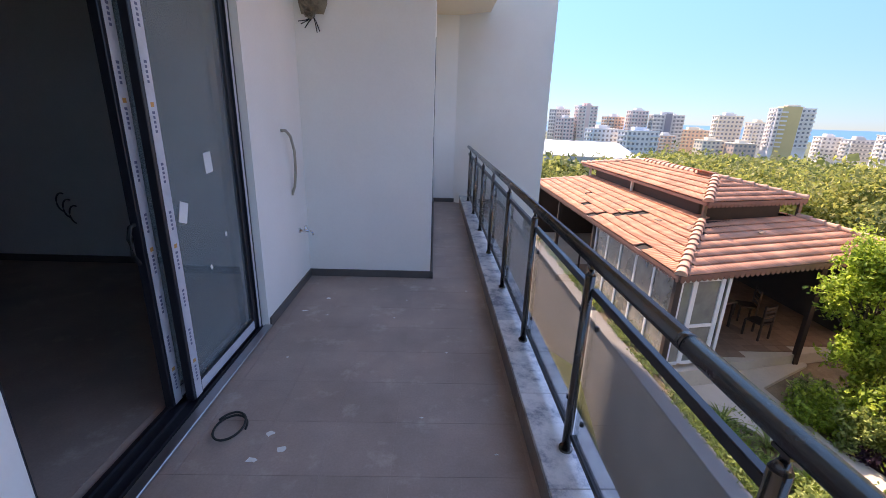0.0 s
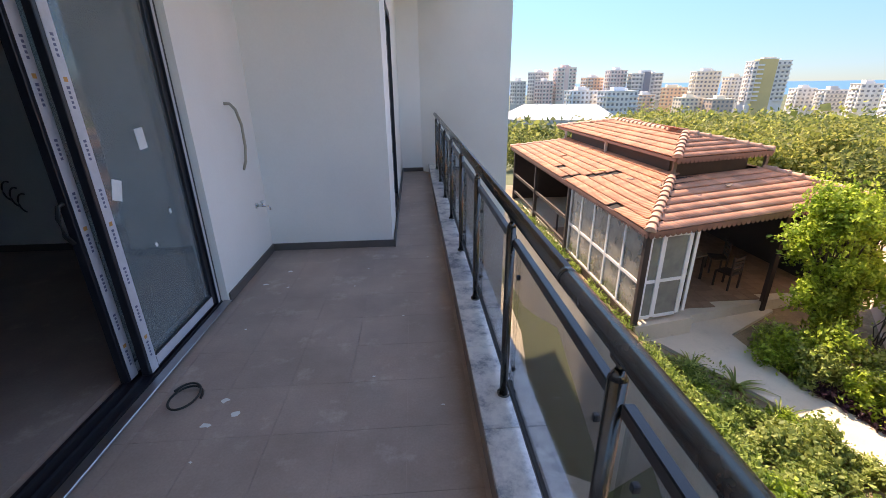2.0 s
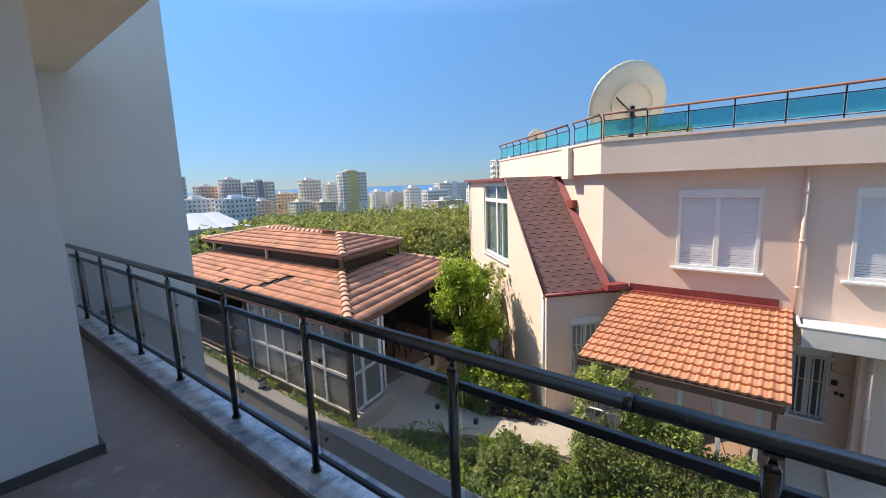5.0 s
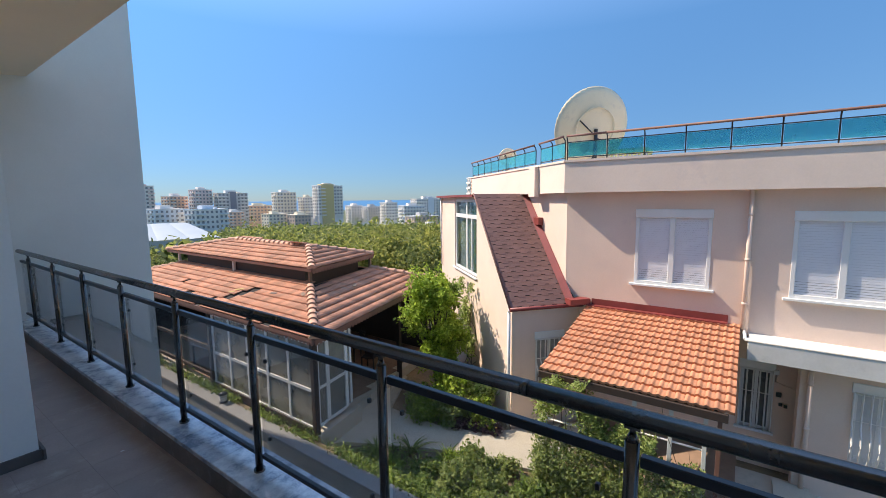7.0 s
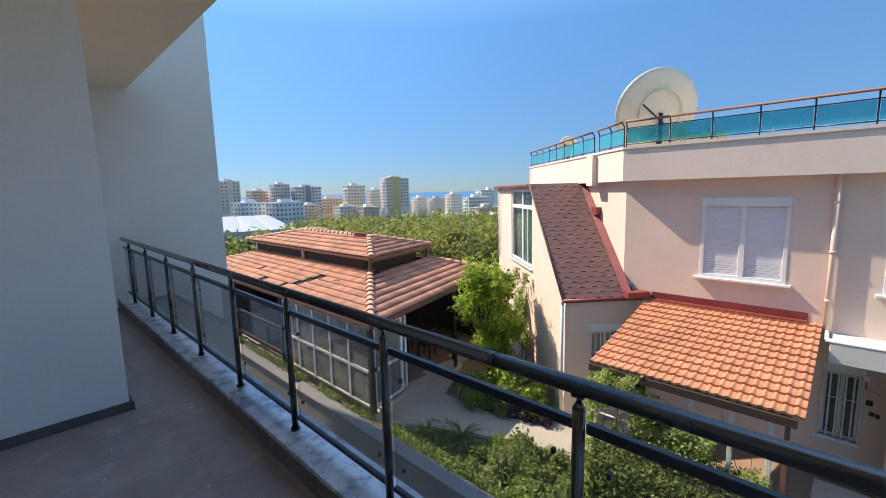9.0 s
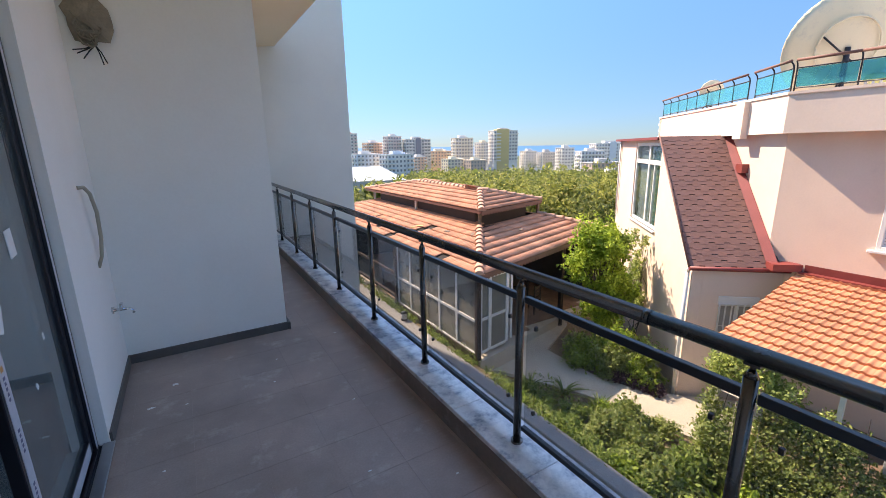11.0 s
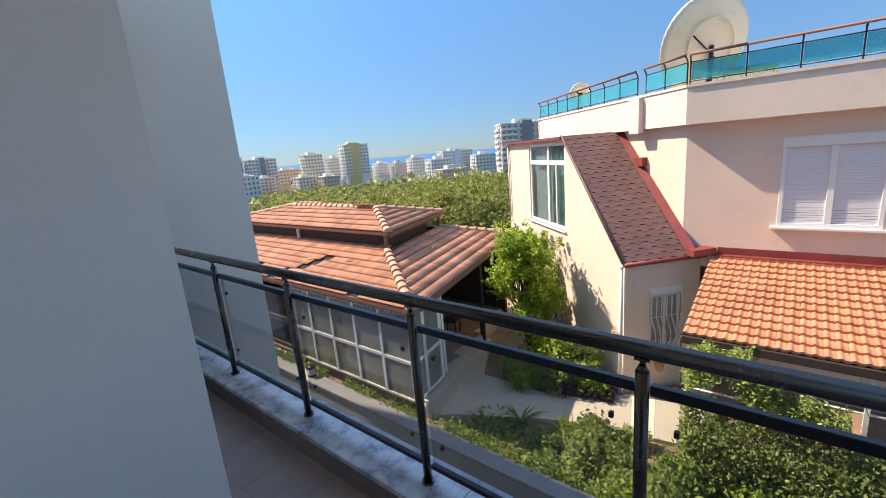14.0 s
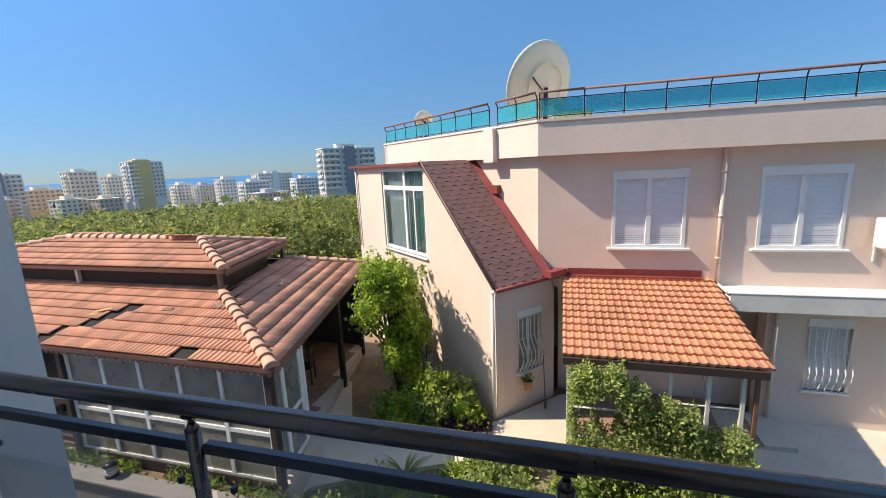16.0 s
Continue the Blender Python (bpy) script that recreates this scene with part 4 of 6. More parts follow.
# ledge over the lower storey with a white gutter
bm = B()
box(bm, HX - 0.62, -10, -1.42, HX + 0.02, 0.16, -1.06, bevel=0.01)
hpart("canopy", bm, CANOPY)
bm = B()
rod(bm, (HX - 0.60, -10, -1.04), (HX - 0.60, 0.20, -1.04), 0.032, n=10)
rod(bm, (HX - 0.60, 0.20, -1.04), (HX - 0.05, 0.22, -1.02), 0.032, n=10)
hpart("canopy_gutter", bm, WHITE_UPVC)
for y, x, za, zb in ((0.25, HX - 0.06, -1.0, 1.74), (-0.80, LX - 0.07, -4.0, -1.3)):
    bm = B()
    rod(bm, (x, y, za), (x, y, zb), 0.042, n=10)
    for z in (za + 0.5, (za + zb) / 2, zb - 0.5):
        rod(bm, (x, y, z), (x, y, z + 0.05), 0.052, n=10)
    hpart("downpipe", bm, HOUSE)
bm = B()
box(bm, HX - 0.012, 0.5, -0.90, HX - 0.0, 3.2, -0.76)
box(bm, HX - 0.14, 0.5, -0.93, HX - 0.0, 3.25, -0.90)
hpart("red_flashing", bm, RED_FLASH)
for y, z, sz in ((-0.42, -2.35, 0.045), (-0.46, -2.55, 0.03), (-0.54, -2.57, 0.03), (-0.36, -1.9, 0.045)):
    bm = B()
    box(bm, HX + 0.37, y - sz, z - sz, HX + 0.42, y + sz, z + sz, bevel=0.006)
    hpart("junction_box", bm, BLACK_METAL if z < -2 else WHITE_UPVC)
bm = B()
tube(bm, [(HX + 0.41, -0.36, -1.4), (HX + 0.41, -0.36, -2.1), (HX + 0.41, -0.66, -2.2), (HX + 0.41, -0.70, -2.3), (HX + 0.41, -0.70, -2.9)], 0.010, n=6)
hpart("wall_cable", bm, HOUSE)
# air conditioner
ac = thing("air_conditioner", (HX, -2.65, -0.2), "white air conditioner unit on the peach wall", "air conditioner")
bm = B()
box(bm, -0.42, -0.40, 0.0, -0.10, 0.40, 0.54, bevel=0.015)
part("casing", bm, WHITE_UPVC, ac)
bm = B()
for k in range(7):
    r = 0.05 + 0.026 * k
    tube(bm, [(-0.426, -0.08 + r * math.cos(a * 0.3142), 0.27 + r * math.sin(a * 0.3142)) for a in range(21)], 0.005, n=4)
part("fan_grille", bm, BLACK_METAL, ac)
for y in (-0.3, 0.3):
    bm = B()
    box(bm, -0.42, y - 0.015, -0.03, 0.0, y + 0.015, 0.0)
    box(bm, -0.03, y - 0.015, -0.3, 0.0, y + 0.015, -0.03)
    part("bracket", bm, WHITE_UPVC, ac)

# ---- porch with a tiled roof ----
porch = thing("porch_roof", (8.2, 1.8, -4.0), "lean-to porch with an orange terracotta tile roof", "porch")
PO = Vector((8.2, 1.8, -4.0))


def ppart(name, bm, mat, parent=None, label=""):
    bmesh.ops.translate(bm, verts=bm.verts, vec=-PO)
    return part(name, bm, mat, parent or porch, label)


PR = [Vector((6.72, 0.42, -1.56)), Vector((6.72, 3.30, -1.56)), Vector((9.58, 3.30, -0.97)), Vector((9.58, 0.42, -0.97))]
bm = B()
slab(bm, PR, 0.05)
ppart("roof_boarding", bm, DARK_WOOD)
bm = B()
box(bm, 6.66, 0.36, -1.69, 6.72, 3.30, -1.56, bevel=0.006)
ppart("fascia", bm, DARK_WOOD)
for y in (0.5, 1.2, 1.9, 2.6, 3.18):
    bm = B()
    slab(bm, [(6.74, y - 0.03, -1.62), (6.74, y + 0.03, -1.62), (9.5, y + 0.03, -1.05), (9.5, y - 0.03, -1.05)], 0.10)
    ppart("rafter", bm, DARK_WOOD)
for x, y in ((6.78, 3.2), (6.78, 0.46), (6.78, 0.64), (6.78, 1.11), (6.78, 1.65)):
    bm = B()
    box(bm, x - 0.03, y - 0.03, -3.95, x + 0.03, y + 0.03, -1.62, bevel=0.004)
    ppart("post", bm, TRELLIS if y != 0.46 else FASCIA)
for y0, y1, z in ((0.64, 1.65, -2.26), (0.64, 3.2, -3.05), (1.65, 3.2, -2.5)):
    bm = B()
    rod(bm, (6.78, y0, z), (6.78, y1, z), 0.018, n=6)
    ppart("trellis_bar", bm, TRELLIS)
# added floor; its dark tile tone stands in for shade under the porch
bm = B()
prism(bm, [(6.85, 0.2), (9.95, 0.2), (9.95, 3.1), (6.85, 3.1)], -4.2, -3.86)
tagged(part("porch_floor", bm, PAVER), "added dark terracotta floor that deepens the shade under the porch", "floor", kind="structure")
bm = B()
prism(bm, [(8.3, -0.92), (9.36, -0.92), (9.36, -0.38), (8.3, -0.38)], -3.95, -3.80)
tagged(part("concrete_step", bm, CONCRETE), "pale concrete slab step beside the house", "step", kind="structure")

# ---- satellite dishes and seat on the terrace ----
def dish(at, normal, r, deep, label):
    d = thing("satellite_dish", at, label, "satellite dish")
    n = Vector(normal).normalized()
    q = n.to_track_quat("Z", "Y").to_matrix().to_4x4()
    c = Matrix.Translation((0, 0, r * 1.0)) @ q
    bm = B()
    prev = None
    N = 40
    for j in range(9):
        s = j / 8
        ring = [bm.verts.new((r * s * math.cos(i * 2 * math.pi / N), r * s * math.sin(i * 2 * math.pi / N), deep * s * s)) for i in range(N)] if j else None
        if j == 0:
            cen = bm.verts.new((0, 0, 0))
        elif prev is None:
            for i in range(N):
                bm.faces.new((cen, ring[i], ring[(i + 1) % N])).smooth = True
        else:
            for i in range(N):
                bm.faces.new((prev[i], ring[i], ring[(i + 1) % N], prev[(i + 1) % N])).smooth = True
        prev = ring if j else None
    bmesh.ops.transform(bm, matrix=c, verts=bm.verts)
    ob = part("reflector", bm, DISH, d)
    so = ob.modifiers.new("thickness", "SOLIDIFY")
    so.thickness = 0.02
    bm = B()
    tube(bm, [c @ Vector((0.52 * r * math.cos(i * 0.2094), 0.52 * r * math.sin(i * 0.2094), deep * 0.27 - 0.05)) for i in range(31)], 0.020, n=6)
    part("ring", bm, DISH, d)
    for k in range(1):
        bm = B()
        a = k * 2.094 + 0.4
        tube(bm, [c @ Vector((r * 0.5 * math.cos(a), r * 0.5 * math.sin(a), deep * 0.25 - 0.06)), c @ Vector((-r * 0.1, -r * 0.25, -0.10))], 0.018, n=6)
        part("back_arm", bm, BLACK_METAL if k == 0 else DISH, d)
    bm = B()
    rod(bm, c @ Vector((0, 0, r * 0.58)), c @ Vector((0, 0, r * 0.68)), 0.05, n=10)
    part("feed_horn", bm, TRELLIS, d)
    bm = B()
    rod(bm, (0, 0, 1.85 - at[2]), c @ Vector((0, 0, -0.02)), 0.05, n=10)
    rod(bm, (-0.4 * r, 0.2, -0.55 * r), (0, 0, r * 0.5), 0.02, n=6)
    rod(bm, (0.4 * r, 0.2, -0.55 * r), (0, 0, r * 0.5), 0.02, n=6)
    part("mount", bm, BLACK_METAL, d)
    return d


dish((11.42, 3.76, 2.37), (0.62, 0.68, 0.28), 1.08, 0.22, "large cream satellite dish on the roof terrace")
dish((14.75, 8.05, 2.86), (0.70, 0.60, 0.30), 0.36, 0.08, "small cream satellite dish on the roof terrace")
bench = thing("garden_swing", (12.4, 3.35, 1.86), "green-yellow cushioned slatted bench on the terrace", "bench")
bm = B()
box(bm, -0.3, -0.8, 0.95, 0.4, 0.8, 1.10, bevel=0.04)
part("cushion", bm, FABRIC_GREEN, bench)
for k in range(14):
    bm = B()
    box(bm, -0.33, -0.78 + k * 0.12, 0.45, -0.30, -0.74 + k * 0.12, 0.95)
    part("slat", bm, TRELLIS, bench)
for x, y in ((-0.28, -0.75), (-0.28, 0.75), (0.35, -0.75), (0.35, 0.75)):
    bm = B()
    box(bm, x - 0.025, y - 0.025, 0.0, x + 0.025, y + 0.025, 0.95)
    part("leg", bm, DARK_WOOD, bench)

# ---- roof tiles ----
def tile_mesh(name, w, l, mat, rise=0.035, rolls=1, lift=0.056, lip_h=0.044):
    """A clay tile: one or more rolls with sharp grooves beside them, its lower end lifted over the next one."""
    bm = B()
    if rolls == 1:
        prof = []
        for i in range(9):
            s = i / 8
            z = rise * max(0.0, math.sin(math.pi * min(1, s / 0.58))) if s < 0.58 else 0.004 * math.sin(math.pi * (s - 0.58) / 0.42)
            prof.append((-w / 2 + w * s, z))
    else:
        one = ((0.0, 0.0), (0.07, 0.55), (0.25, 0.92), (0.5, 1.0), (0.75, 0.9), (0.92, 0.5))
        prof = [(-w / 2 + w * (k + s) / rolls, rise * z) for k in range(rolls) for s, z in one] + [(w / 2, 0.0)]
    lo = [bm.verts.new((x * 1.02, 0, z + lift)) for x, z in prof]
    hi = [bm.verts.new((x * 1.0, l * 1.12, z + 0.012)) for x, z in prof]
    lip = [bm.verts.new((x * 1.02, 0, z + lift - lip_h)) for x, z in prof]
    back = [bm.verts.new((x * 1.02, l * 0.3, z + lift - lip_h)) for x, z in prof]
    for i in range(len(prof) - 1):
        bm.faces.new((lo[i], lo[i + 1], hi[i + 1], hi[i])).smooth = True
        bm.faces.new((lip[i], lip[i + 1], lo[i + 1], lo[i]))
        bm.faces.new((back[i], back[i + 1], lip[i + 1], lip[i]))
    me = bpy.data.meshes.new(name)
    bm.to_mesh(me)
    bm.free()
    me.materials.append(mat)
    return me


def inside(poly, x, y):
    r = False
    for (ax, ay), (bx, by) in zip(poly, poly[1:] + poly[:1]):
        if (ay > y) != (by > y) and x < (bx - ax) * (y - ay) / (by - ay) + ax:
            r = not r
    return r


def tiled(poly, w, l, mesh, owner, origin, parts_until=300, joined=None, holes=(), lift=0.0, near=None):
    """Lays tiles over a plane polygon whose first edge is the eave. The tiles near the corner are parts, the rest are joined."""
    P = [Vector(p) for p in poly]
    e1 = (P[1] - P[0]).normalized()
    n = e1.cross(P[2] - P[0]).normalized()
    if n.z < 0:
        n = -n
    e2 = n.cross(e1)
    if e2.z < 0:
        e1, e2 = -e1, -e2
        e2 = n.cross(e1)
    flat = [((p - P[0]).dot(e1), (p - P[0]).dot(e2)) for p in P]
    x0, x1 = min(f[0] for f in flat), max(f[0] for f in flat)
    w = (x1 - x0) / max(1, round((x1 - x0) / w))
    y1 = max(f[1] for f in flat)
    base = Matrix.Translation(P[0]) @ Matrix((e1, e2, n)).transposed().to_4x4()
    spots = []
    rows, cols = int(y1 / l) + 1, int((x1 - x0) / w) + 1
    rnd = random.Random(len(poly) * 7 + cols)
    for j in range(rows):
        for i in range(cols):
            x, y = x0 + (i + 0.5) * w, j * l
            if inside(flat, min(max(x, x0 + 0.02), x1 - 0.02), min(y + l * 0.5, y1 - 0.02)) and (i, j) not in holes:
                m = base @ Matrix.Translation((x, y - 0.02, lift)) @ pose(0, 0, 0, 0, 0, rnd.uniform(-0.8, 0.8))
                spots.append(m)
    if near is not None:
        spots.sort(key=lambda m: (m.translation - Vector(near)).length)
    made = 0
    verts, faces = [], []
    sv = [v.co.copy() for v in mesh.vertices]
    sf = [tuple(p.vertices) for p in mesh.polygons]
    for m in spots:
        if made < parts_until:
            ob = new("roof_tile", mesh)
            ob.parent = owner
            ob.matrix_basis = Matrix.Translation(-origin) @ m
            made += 1
        else:
            k = len(verts)
            verts += [tuple(m @ v - origin) for v in sv]
            faces += [tuple(a + k for a in f) for f in sf]
    if faces:
        me = bpy.data.meshes.new("tile_field")
        me.from_pydata(verts, [], faces)
        me.materials.append(joined)
        soft_face = [p.use_smooth for p in mesh.polygons]
        for p in me.polygons:
            p.use_smooth = soft_face[p.index % len(soft_face)]
        ob = new("tile_field", me)
        ob.parent = owner
        tagged(ob, kind="stuff")
    return made


def ridge(p, q, owner, origin, r=0.105, step=0.30, mesh_name="ridge_tile"):
    p, q = Vector(p), Vector(q)
    d = (q - p).normalized()
    n = max(1, round((q - p).length / step))
    s = (q - p).length / n
    N = 10

    def arc(k, y, dz):
        return [bm.verts.new((r * k * math.cos(math.pi * i / N), y, r * k * 0.85 * math.sin(math.pi * i / N) + dz)) for i in range(N + 1)]

    bm = B()
    rings = [arc(0.98, 0.004, -0.025), arc(1.14, 0.0, -0.02), arc(1.14, s * 0.16, -0.022), arc(1.05, s * 0.22, -0.024), arc(0.86, s * 1.08, -0.03)]
    for a, b in zip(rings, rings[1:]):
        for i in range(N):
            bm.faces.new((a[i], a[i + 1], b[i + 1], b[i])).smooth = True
    bm.faces.new(rings[0])
    me = bpy.data.meshes.new(mesh_name)
    bm.to_mesh(me)
    bm.free()
    me.materials.append(RIDGE_TILE)
    x = d.cross(Vector((0, 0, 1))).normalized()
    z = x.cross(d)
    M = Matrix((x, d, z)).transposed().to_4x4()
    for i in range(n):
        ob = new(mesh_name, me)
        ob.parent = owner
        ob.matrix_basis = Matrix.Translation(p + d * s * i - origin) @ M


# ---- pavilion ----
pav = thing("pavilion", (7.5, 11.5, -3.9), "garden pavilion with a worn two-tier terracotta roof", "pavilion")
VO = Vector((7.5, 11.5, -3.9))


def vpart(name, bm, mat, parent=None, label="", smooth=False):
    bmesh.ops.translate(bm, verts=bm.verts, vec=-VO)
    return part(name, bm, mat, parent or pav, label, smooth)


EZ = -1.30
A0 = Vector((4.92, 7.56, EZ))        # near eave corner
A1 = Vector((11.15, 8.93, -1.12))    # far end of the front eave
A2 = Vector((11.3, 20.0, EZ))
A3 = Vector((4.98, 20.4, EZ))
I0 = Vector((6.78, 10.1, -0.76))     # inner edge under the upper roof
I1 = Vector((9.75, 10.75, -0.71))
I2 = Vector((9.6, 18.2, -0.80))
I3 = Vector((6.82, 18.3, -0.80))
E0 = Vector((6.72, 9.92, -0.26))     # upper eave
E1 = Vector((9.86, 10.72, -0.24))
E2 = Vector((9.75, 18.9, -0.26))
E3 = Vector((6.70, 18.9, -0.26))
R0 = Vector((7.95, 11.7, 0.16))      # upper ridge
R1 = Vector((8.0, 16.1, 0.18))
# decks coloured near black, so gaps and holes between tiles look shadowed
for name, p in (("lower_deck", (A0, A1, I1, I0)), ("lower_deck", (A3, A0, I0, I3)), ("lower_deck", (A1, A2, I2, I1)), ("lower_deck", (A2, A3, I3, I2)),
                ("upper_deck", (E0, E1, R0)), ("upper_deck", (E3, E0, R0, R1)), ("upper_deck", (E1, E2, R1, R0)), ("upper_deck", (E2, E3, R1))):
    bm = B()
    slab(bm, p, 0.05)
    vpart(name, bm, UNDER_TILE_SHADE)
# clerestory posts, and inner boards coloured dark for the gap's shadow
for p in (I0, I1, I2, I3, I0.lerp(I3, 0.5)):
    bm = B()
    box(bm, p.x + 0.04, p.y + 0.06, p.z - 0.1, p.x + 0.12, p.y + 0.14, -0.24)
    vpart("clerestory_post", bm, OLD_BOARD if p in (I0, I1) else TRELLIS)


inner = [p + (Vector((8.2, 14.2, p.z)) - p).normalized() * 0.45 for p in (I0, I1, I2, I3)]
for p, q in zip(inner, inner[1:] + inner[:1]):
    bm = B()
    wall(bm, (p.x, p.y), (q.x, q.y), -0.98, -0.22, 0.04)
    vpart("clerestory_board", bm, DARK_WOOD)


def fascia(p, q, drop=0.065, scallop=True, name="fascia"):
    p, q = Vector(p), Vector(q)
    d = (q - p)
    L = d.length
    d.normalize()
    bm = B()
    out = Vector((d.y, -d.x, 0)).normalized() * 0.02
    z = Vector((0, 0, 1))
    slab(bm, [p + z * 0.02, q + z * 0.02, q - z * drop, p - z * drop], 0.03)
    vpart(name, bm, FASCIA)
    if scallop:
        n = int(L / 0.13)
        bm = B()
        for i in range(n):
            c = p + d * (L * (i + 0.5) / n) - z * drop + out
            a = [bm.verts.new(c + d * (0.06 * math.cos(math.pi * k / 6)) - z * (0.07 * math.sin(math.pi * k / 6))) for k in range(7)]
            b = [bm.verts.new(v.co - out * 0.8) for v in a]
            bm.faces.new(a)
            bm.faces.new(b[::-1])
            for k in range(6):
                bm.faces.new((a[k], a[k + 1], b[k + 1], b[k]))
        vpart("scalloped_trim", bm, FASCIA)


fascia(A3, A0)
fascia(A0, A1)
fascia(E3, E0, 0.07, False)
fascia(E0, E1, 0.06)
# timber posts and glazed screens
GX, GB, GT = 5.06, -3.42, -1.46
for x, y in ((5.02, 7.74), (8.9, 8.75), (10.8, 9.15), (5.02, 12.3), (5.02, 16.0), (5.02, 19.6), (10.9, 19.5)):
    bm = B()
    box(bm, x - 0.06, y - 0.06, -3.9, x + 0.06, y + 0.06, -1.34, bevel=0.008)
    vpart("post", bm, DARK_WOOD)
# plinth given a dark colour in place of the shadow lying on it
bm = B()
box(bm, 5.0, 7.8, -3.9, 5.12, 12.24, GB)
vpart("plinth", bm, DARK_WOOD)


def screen(p, q, n, z0, z1, mids, name="glazed_screen", fw=0.035):
    """White framed panes between two points in plan."""
    s = new(name)
    s.parent = pav
    p, q = Vector((*p, 0)), Vector((*q, 0))
    d = (q - p).normalized()
    m = Matrix.Translation(p) @ Matrix((d, Vector((-d.y, d.x, 0)), Vector((0, 0, 1)))).transposed().to_4x4()
    L = (q - p).length
    bm = B()
    for i in range(n + 1):
        box(bm, L * i / n - fw, -0.03, z0, L * i / n + fw, 0.03, z1, m)
    zs = [z0, *mids, z1]
    for z in zs:
        for i in range(n):
            box(bm, L * i / n + fw, -0.028, z - fw, L * (i + 1) / n - fw, 0.028, z + fw, m)
    vpart("frame", bm, WHITE_UPVC, s)
    for i in range(n):
        for a, b in zip(zs, zs[1:]):
            bm = B()
            box(bm, L * i / n + fw, -0.005, a + fw, L * (i + 1) / n - fw, 0.005, b - fw, m)
            g = vpart("pane", bm, PAV_GLASS, s)
            g.visible_shadow = False


screen((5.06, 7.84), (5.06, 12.2), 5, GB, GT, (-2.55,))
screen((5.12, 7.78), (5.42, 7.84), 1, GB + 0.05, GT, (-2.5,))
screen((5.46, 7.85), (6.08, 7.97), 1, GB + 0.05, GT, (-2.5,), "folding_door")
screen((6.12, 7.98), (6.24, 8.5), 1, GB + 0.05, GT, (-2.5,), "folding_door")
screen((6.30, 8.05), (6.42, 8.6), 1, GB + 0.05, GT, (-2.5,), "folding_door")
# floor, and added far sides in dark timber to keep the inside dim
bm = B()
prism(bm, [(5.0, 7.9), (11.0, 9.2), (11.0, 19.8), (5.0, 19.8)], -3.95, -3.66)
prism(bm, [(5.0, 7.6), (6.5, 7.9), (6.3, 8.4), (5.0, 8.1)], -3.95, -3.5)
vpart("plinth_slab", bm, CONCRETE)
bm = B()
k = 0
for i in range(20):
    for j in range(24):
        x, y = 5.3 + i * 0.28, 8.3 + j * 0.28
        if y > 8.1 + (x - 5) * 0.2:
            box(bm, x, y, -3.66, x + 0.272, y + 0.272, -3.64)
ob = vpart("paver_field", bm, PAVER)
tagged(ob, kind="stuff")
# added dark walls standing in for the pavilion's dim inside
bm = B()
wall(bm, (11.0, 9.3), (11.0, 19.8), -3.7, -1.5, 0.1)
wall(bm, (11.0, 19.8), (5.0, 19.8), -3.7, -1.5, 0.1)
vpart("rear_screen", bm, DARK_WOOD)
# rail, boards and sheet beyond the glazed side
for z in (-2.5, -3.3):
    bm = B()
    box(bm, 4.98, 12.36, z, 5.05, 19.5, z + 0.10)
    vpart("side_board", bm, DARK_WOOD)
def table(at, rz, w, l, h, top, label):
    t = thing("table", at, label, "table")
    t.rotation_euler[2] = radians(rz)
    bm = B()
    box(bm, -w / 2, -l / 2, h - 0.04, w / 2, l / 2, h, bevel=0.008)
    part("tabletop", bm, top, t)
    for x in (-w / 2 + 0.06, w / 2 - 0.06):
        for y in (-l / 2 + 0.06, l / 2 - 0.06):
            bm = B()
            box(bm, x - 0.025, y - 0.025, 0, x + 0.025, y + 0.025, h - 0.04)
            part("leg", bm, DARK_WOOD, t)
    return t


table((5.9, 13.6, -3.66), 5, 0.8, 2.0, 0.78, TARP, "long table with a grey-blue cover in the pavilion")
table((7.6, 10.6, -3.64), 20, 0.8, 1.4, 0.75, OLD_BOARD, "weathered wooden table in the shade of the pavilion")


def chair(at, rz):
    c = thing("garden_chair", at, "dark wooden garden chair in the pavilion's shade", "chair", group="garden chairs")
    c.rotation_euler[2] = radians(rz)
    bm = B()
    box(bm, -0.22, -0.22, 0.42, 0.22, 0.22, 0.46, bevel=0.01)
    part("seat", bm, DARK_WOOD, c)
    bm = B()
    for k in range(4):
        box(bm, -0.20, 0.19, 0.52 + k * 0.11, 0.20, 0.215, 0.58 + k * 0.11)
    part("backrest", bm, DARK_WOOD, c)
    for x in (-0.2, 0.2):
        for y in (-0.2, 0.2):
            bm = B()
            box(bm, x - 0.02, y - 0.02, 0, x + 0.02, y + 0.02, 0.95 if y > 0 else 0.42)
            part("leg", bm, DARK_WOOD, c)
    return c


ch = chair((8.5, 9.6, -3.64), 200)
copy_thing(ch, pose(8.9, 10.6, -3.64, 0, 0, 250))
copy_thing(ch, pose(6.9, 10.3, -3.64, 0, 0, 70))
# loose and broken pieces lying on the worn roof
def slope_spot(p, q, r, x, y):
    """A frame lying on the plane through p, q and r, over the plan point x, y."""
    n = (q - p).cross(r - p).normalized()
    n = n if n.z > 0 else -n
    z = p.z - (n.x * (x - p.x) + n.y * (y - p.y)) / n.z
    e = (q - p).normalized()
    return Matrix.Translation((x, y, z)) @ Matrix((e, n.cross(e), n)).transposed().to_4x4()


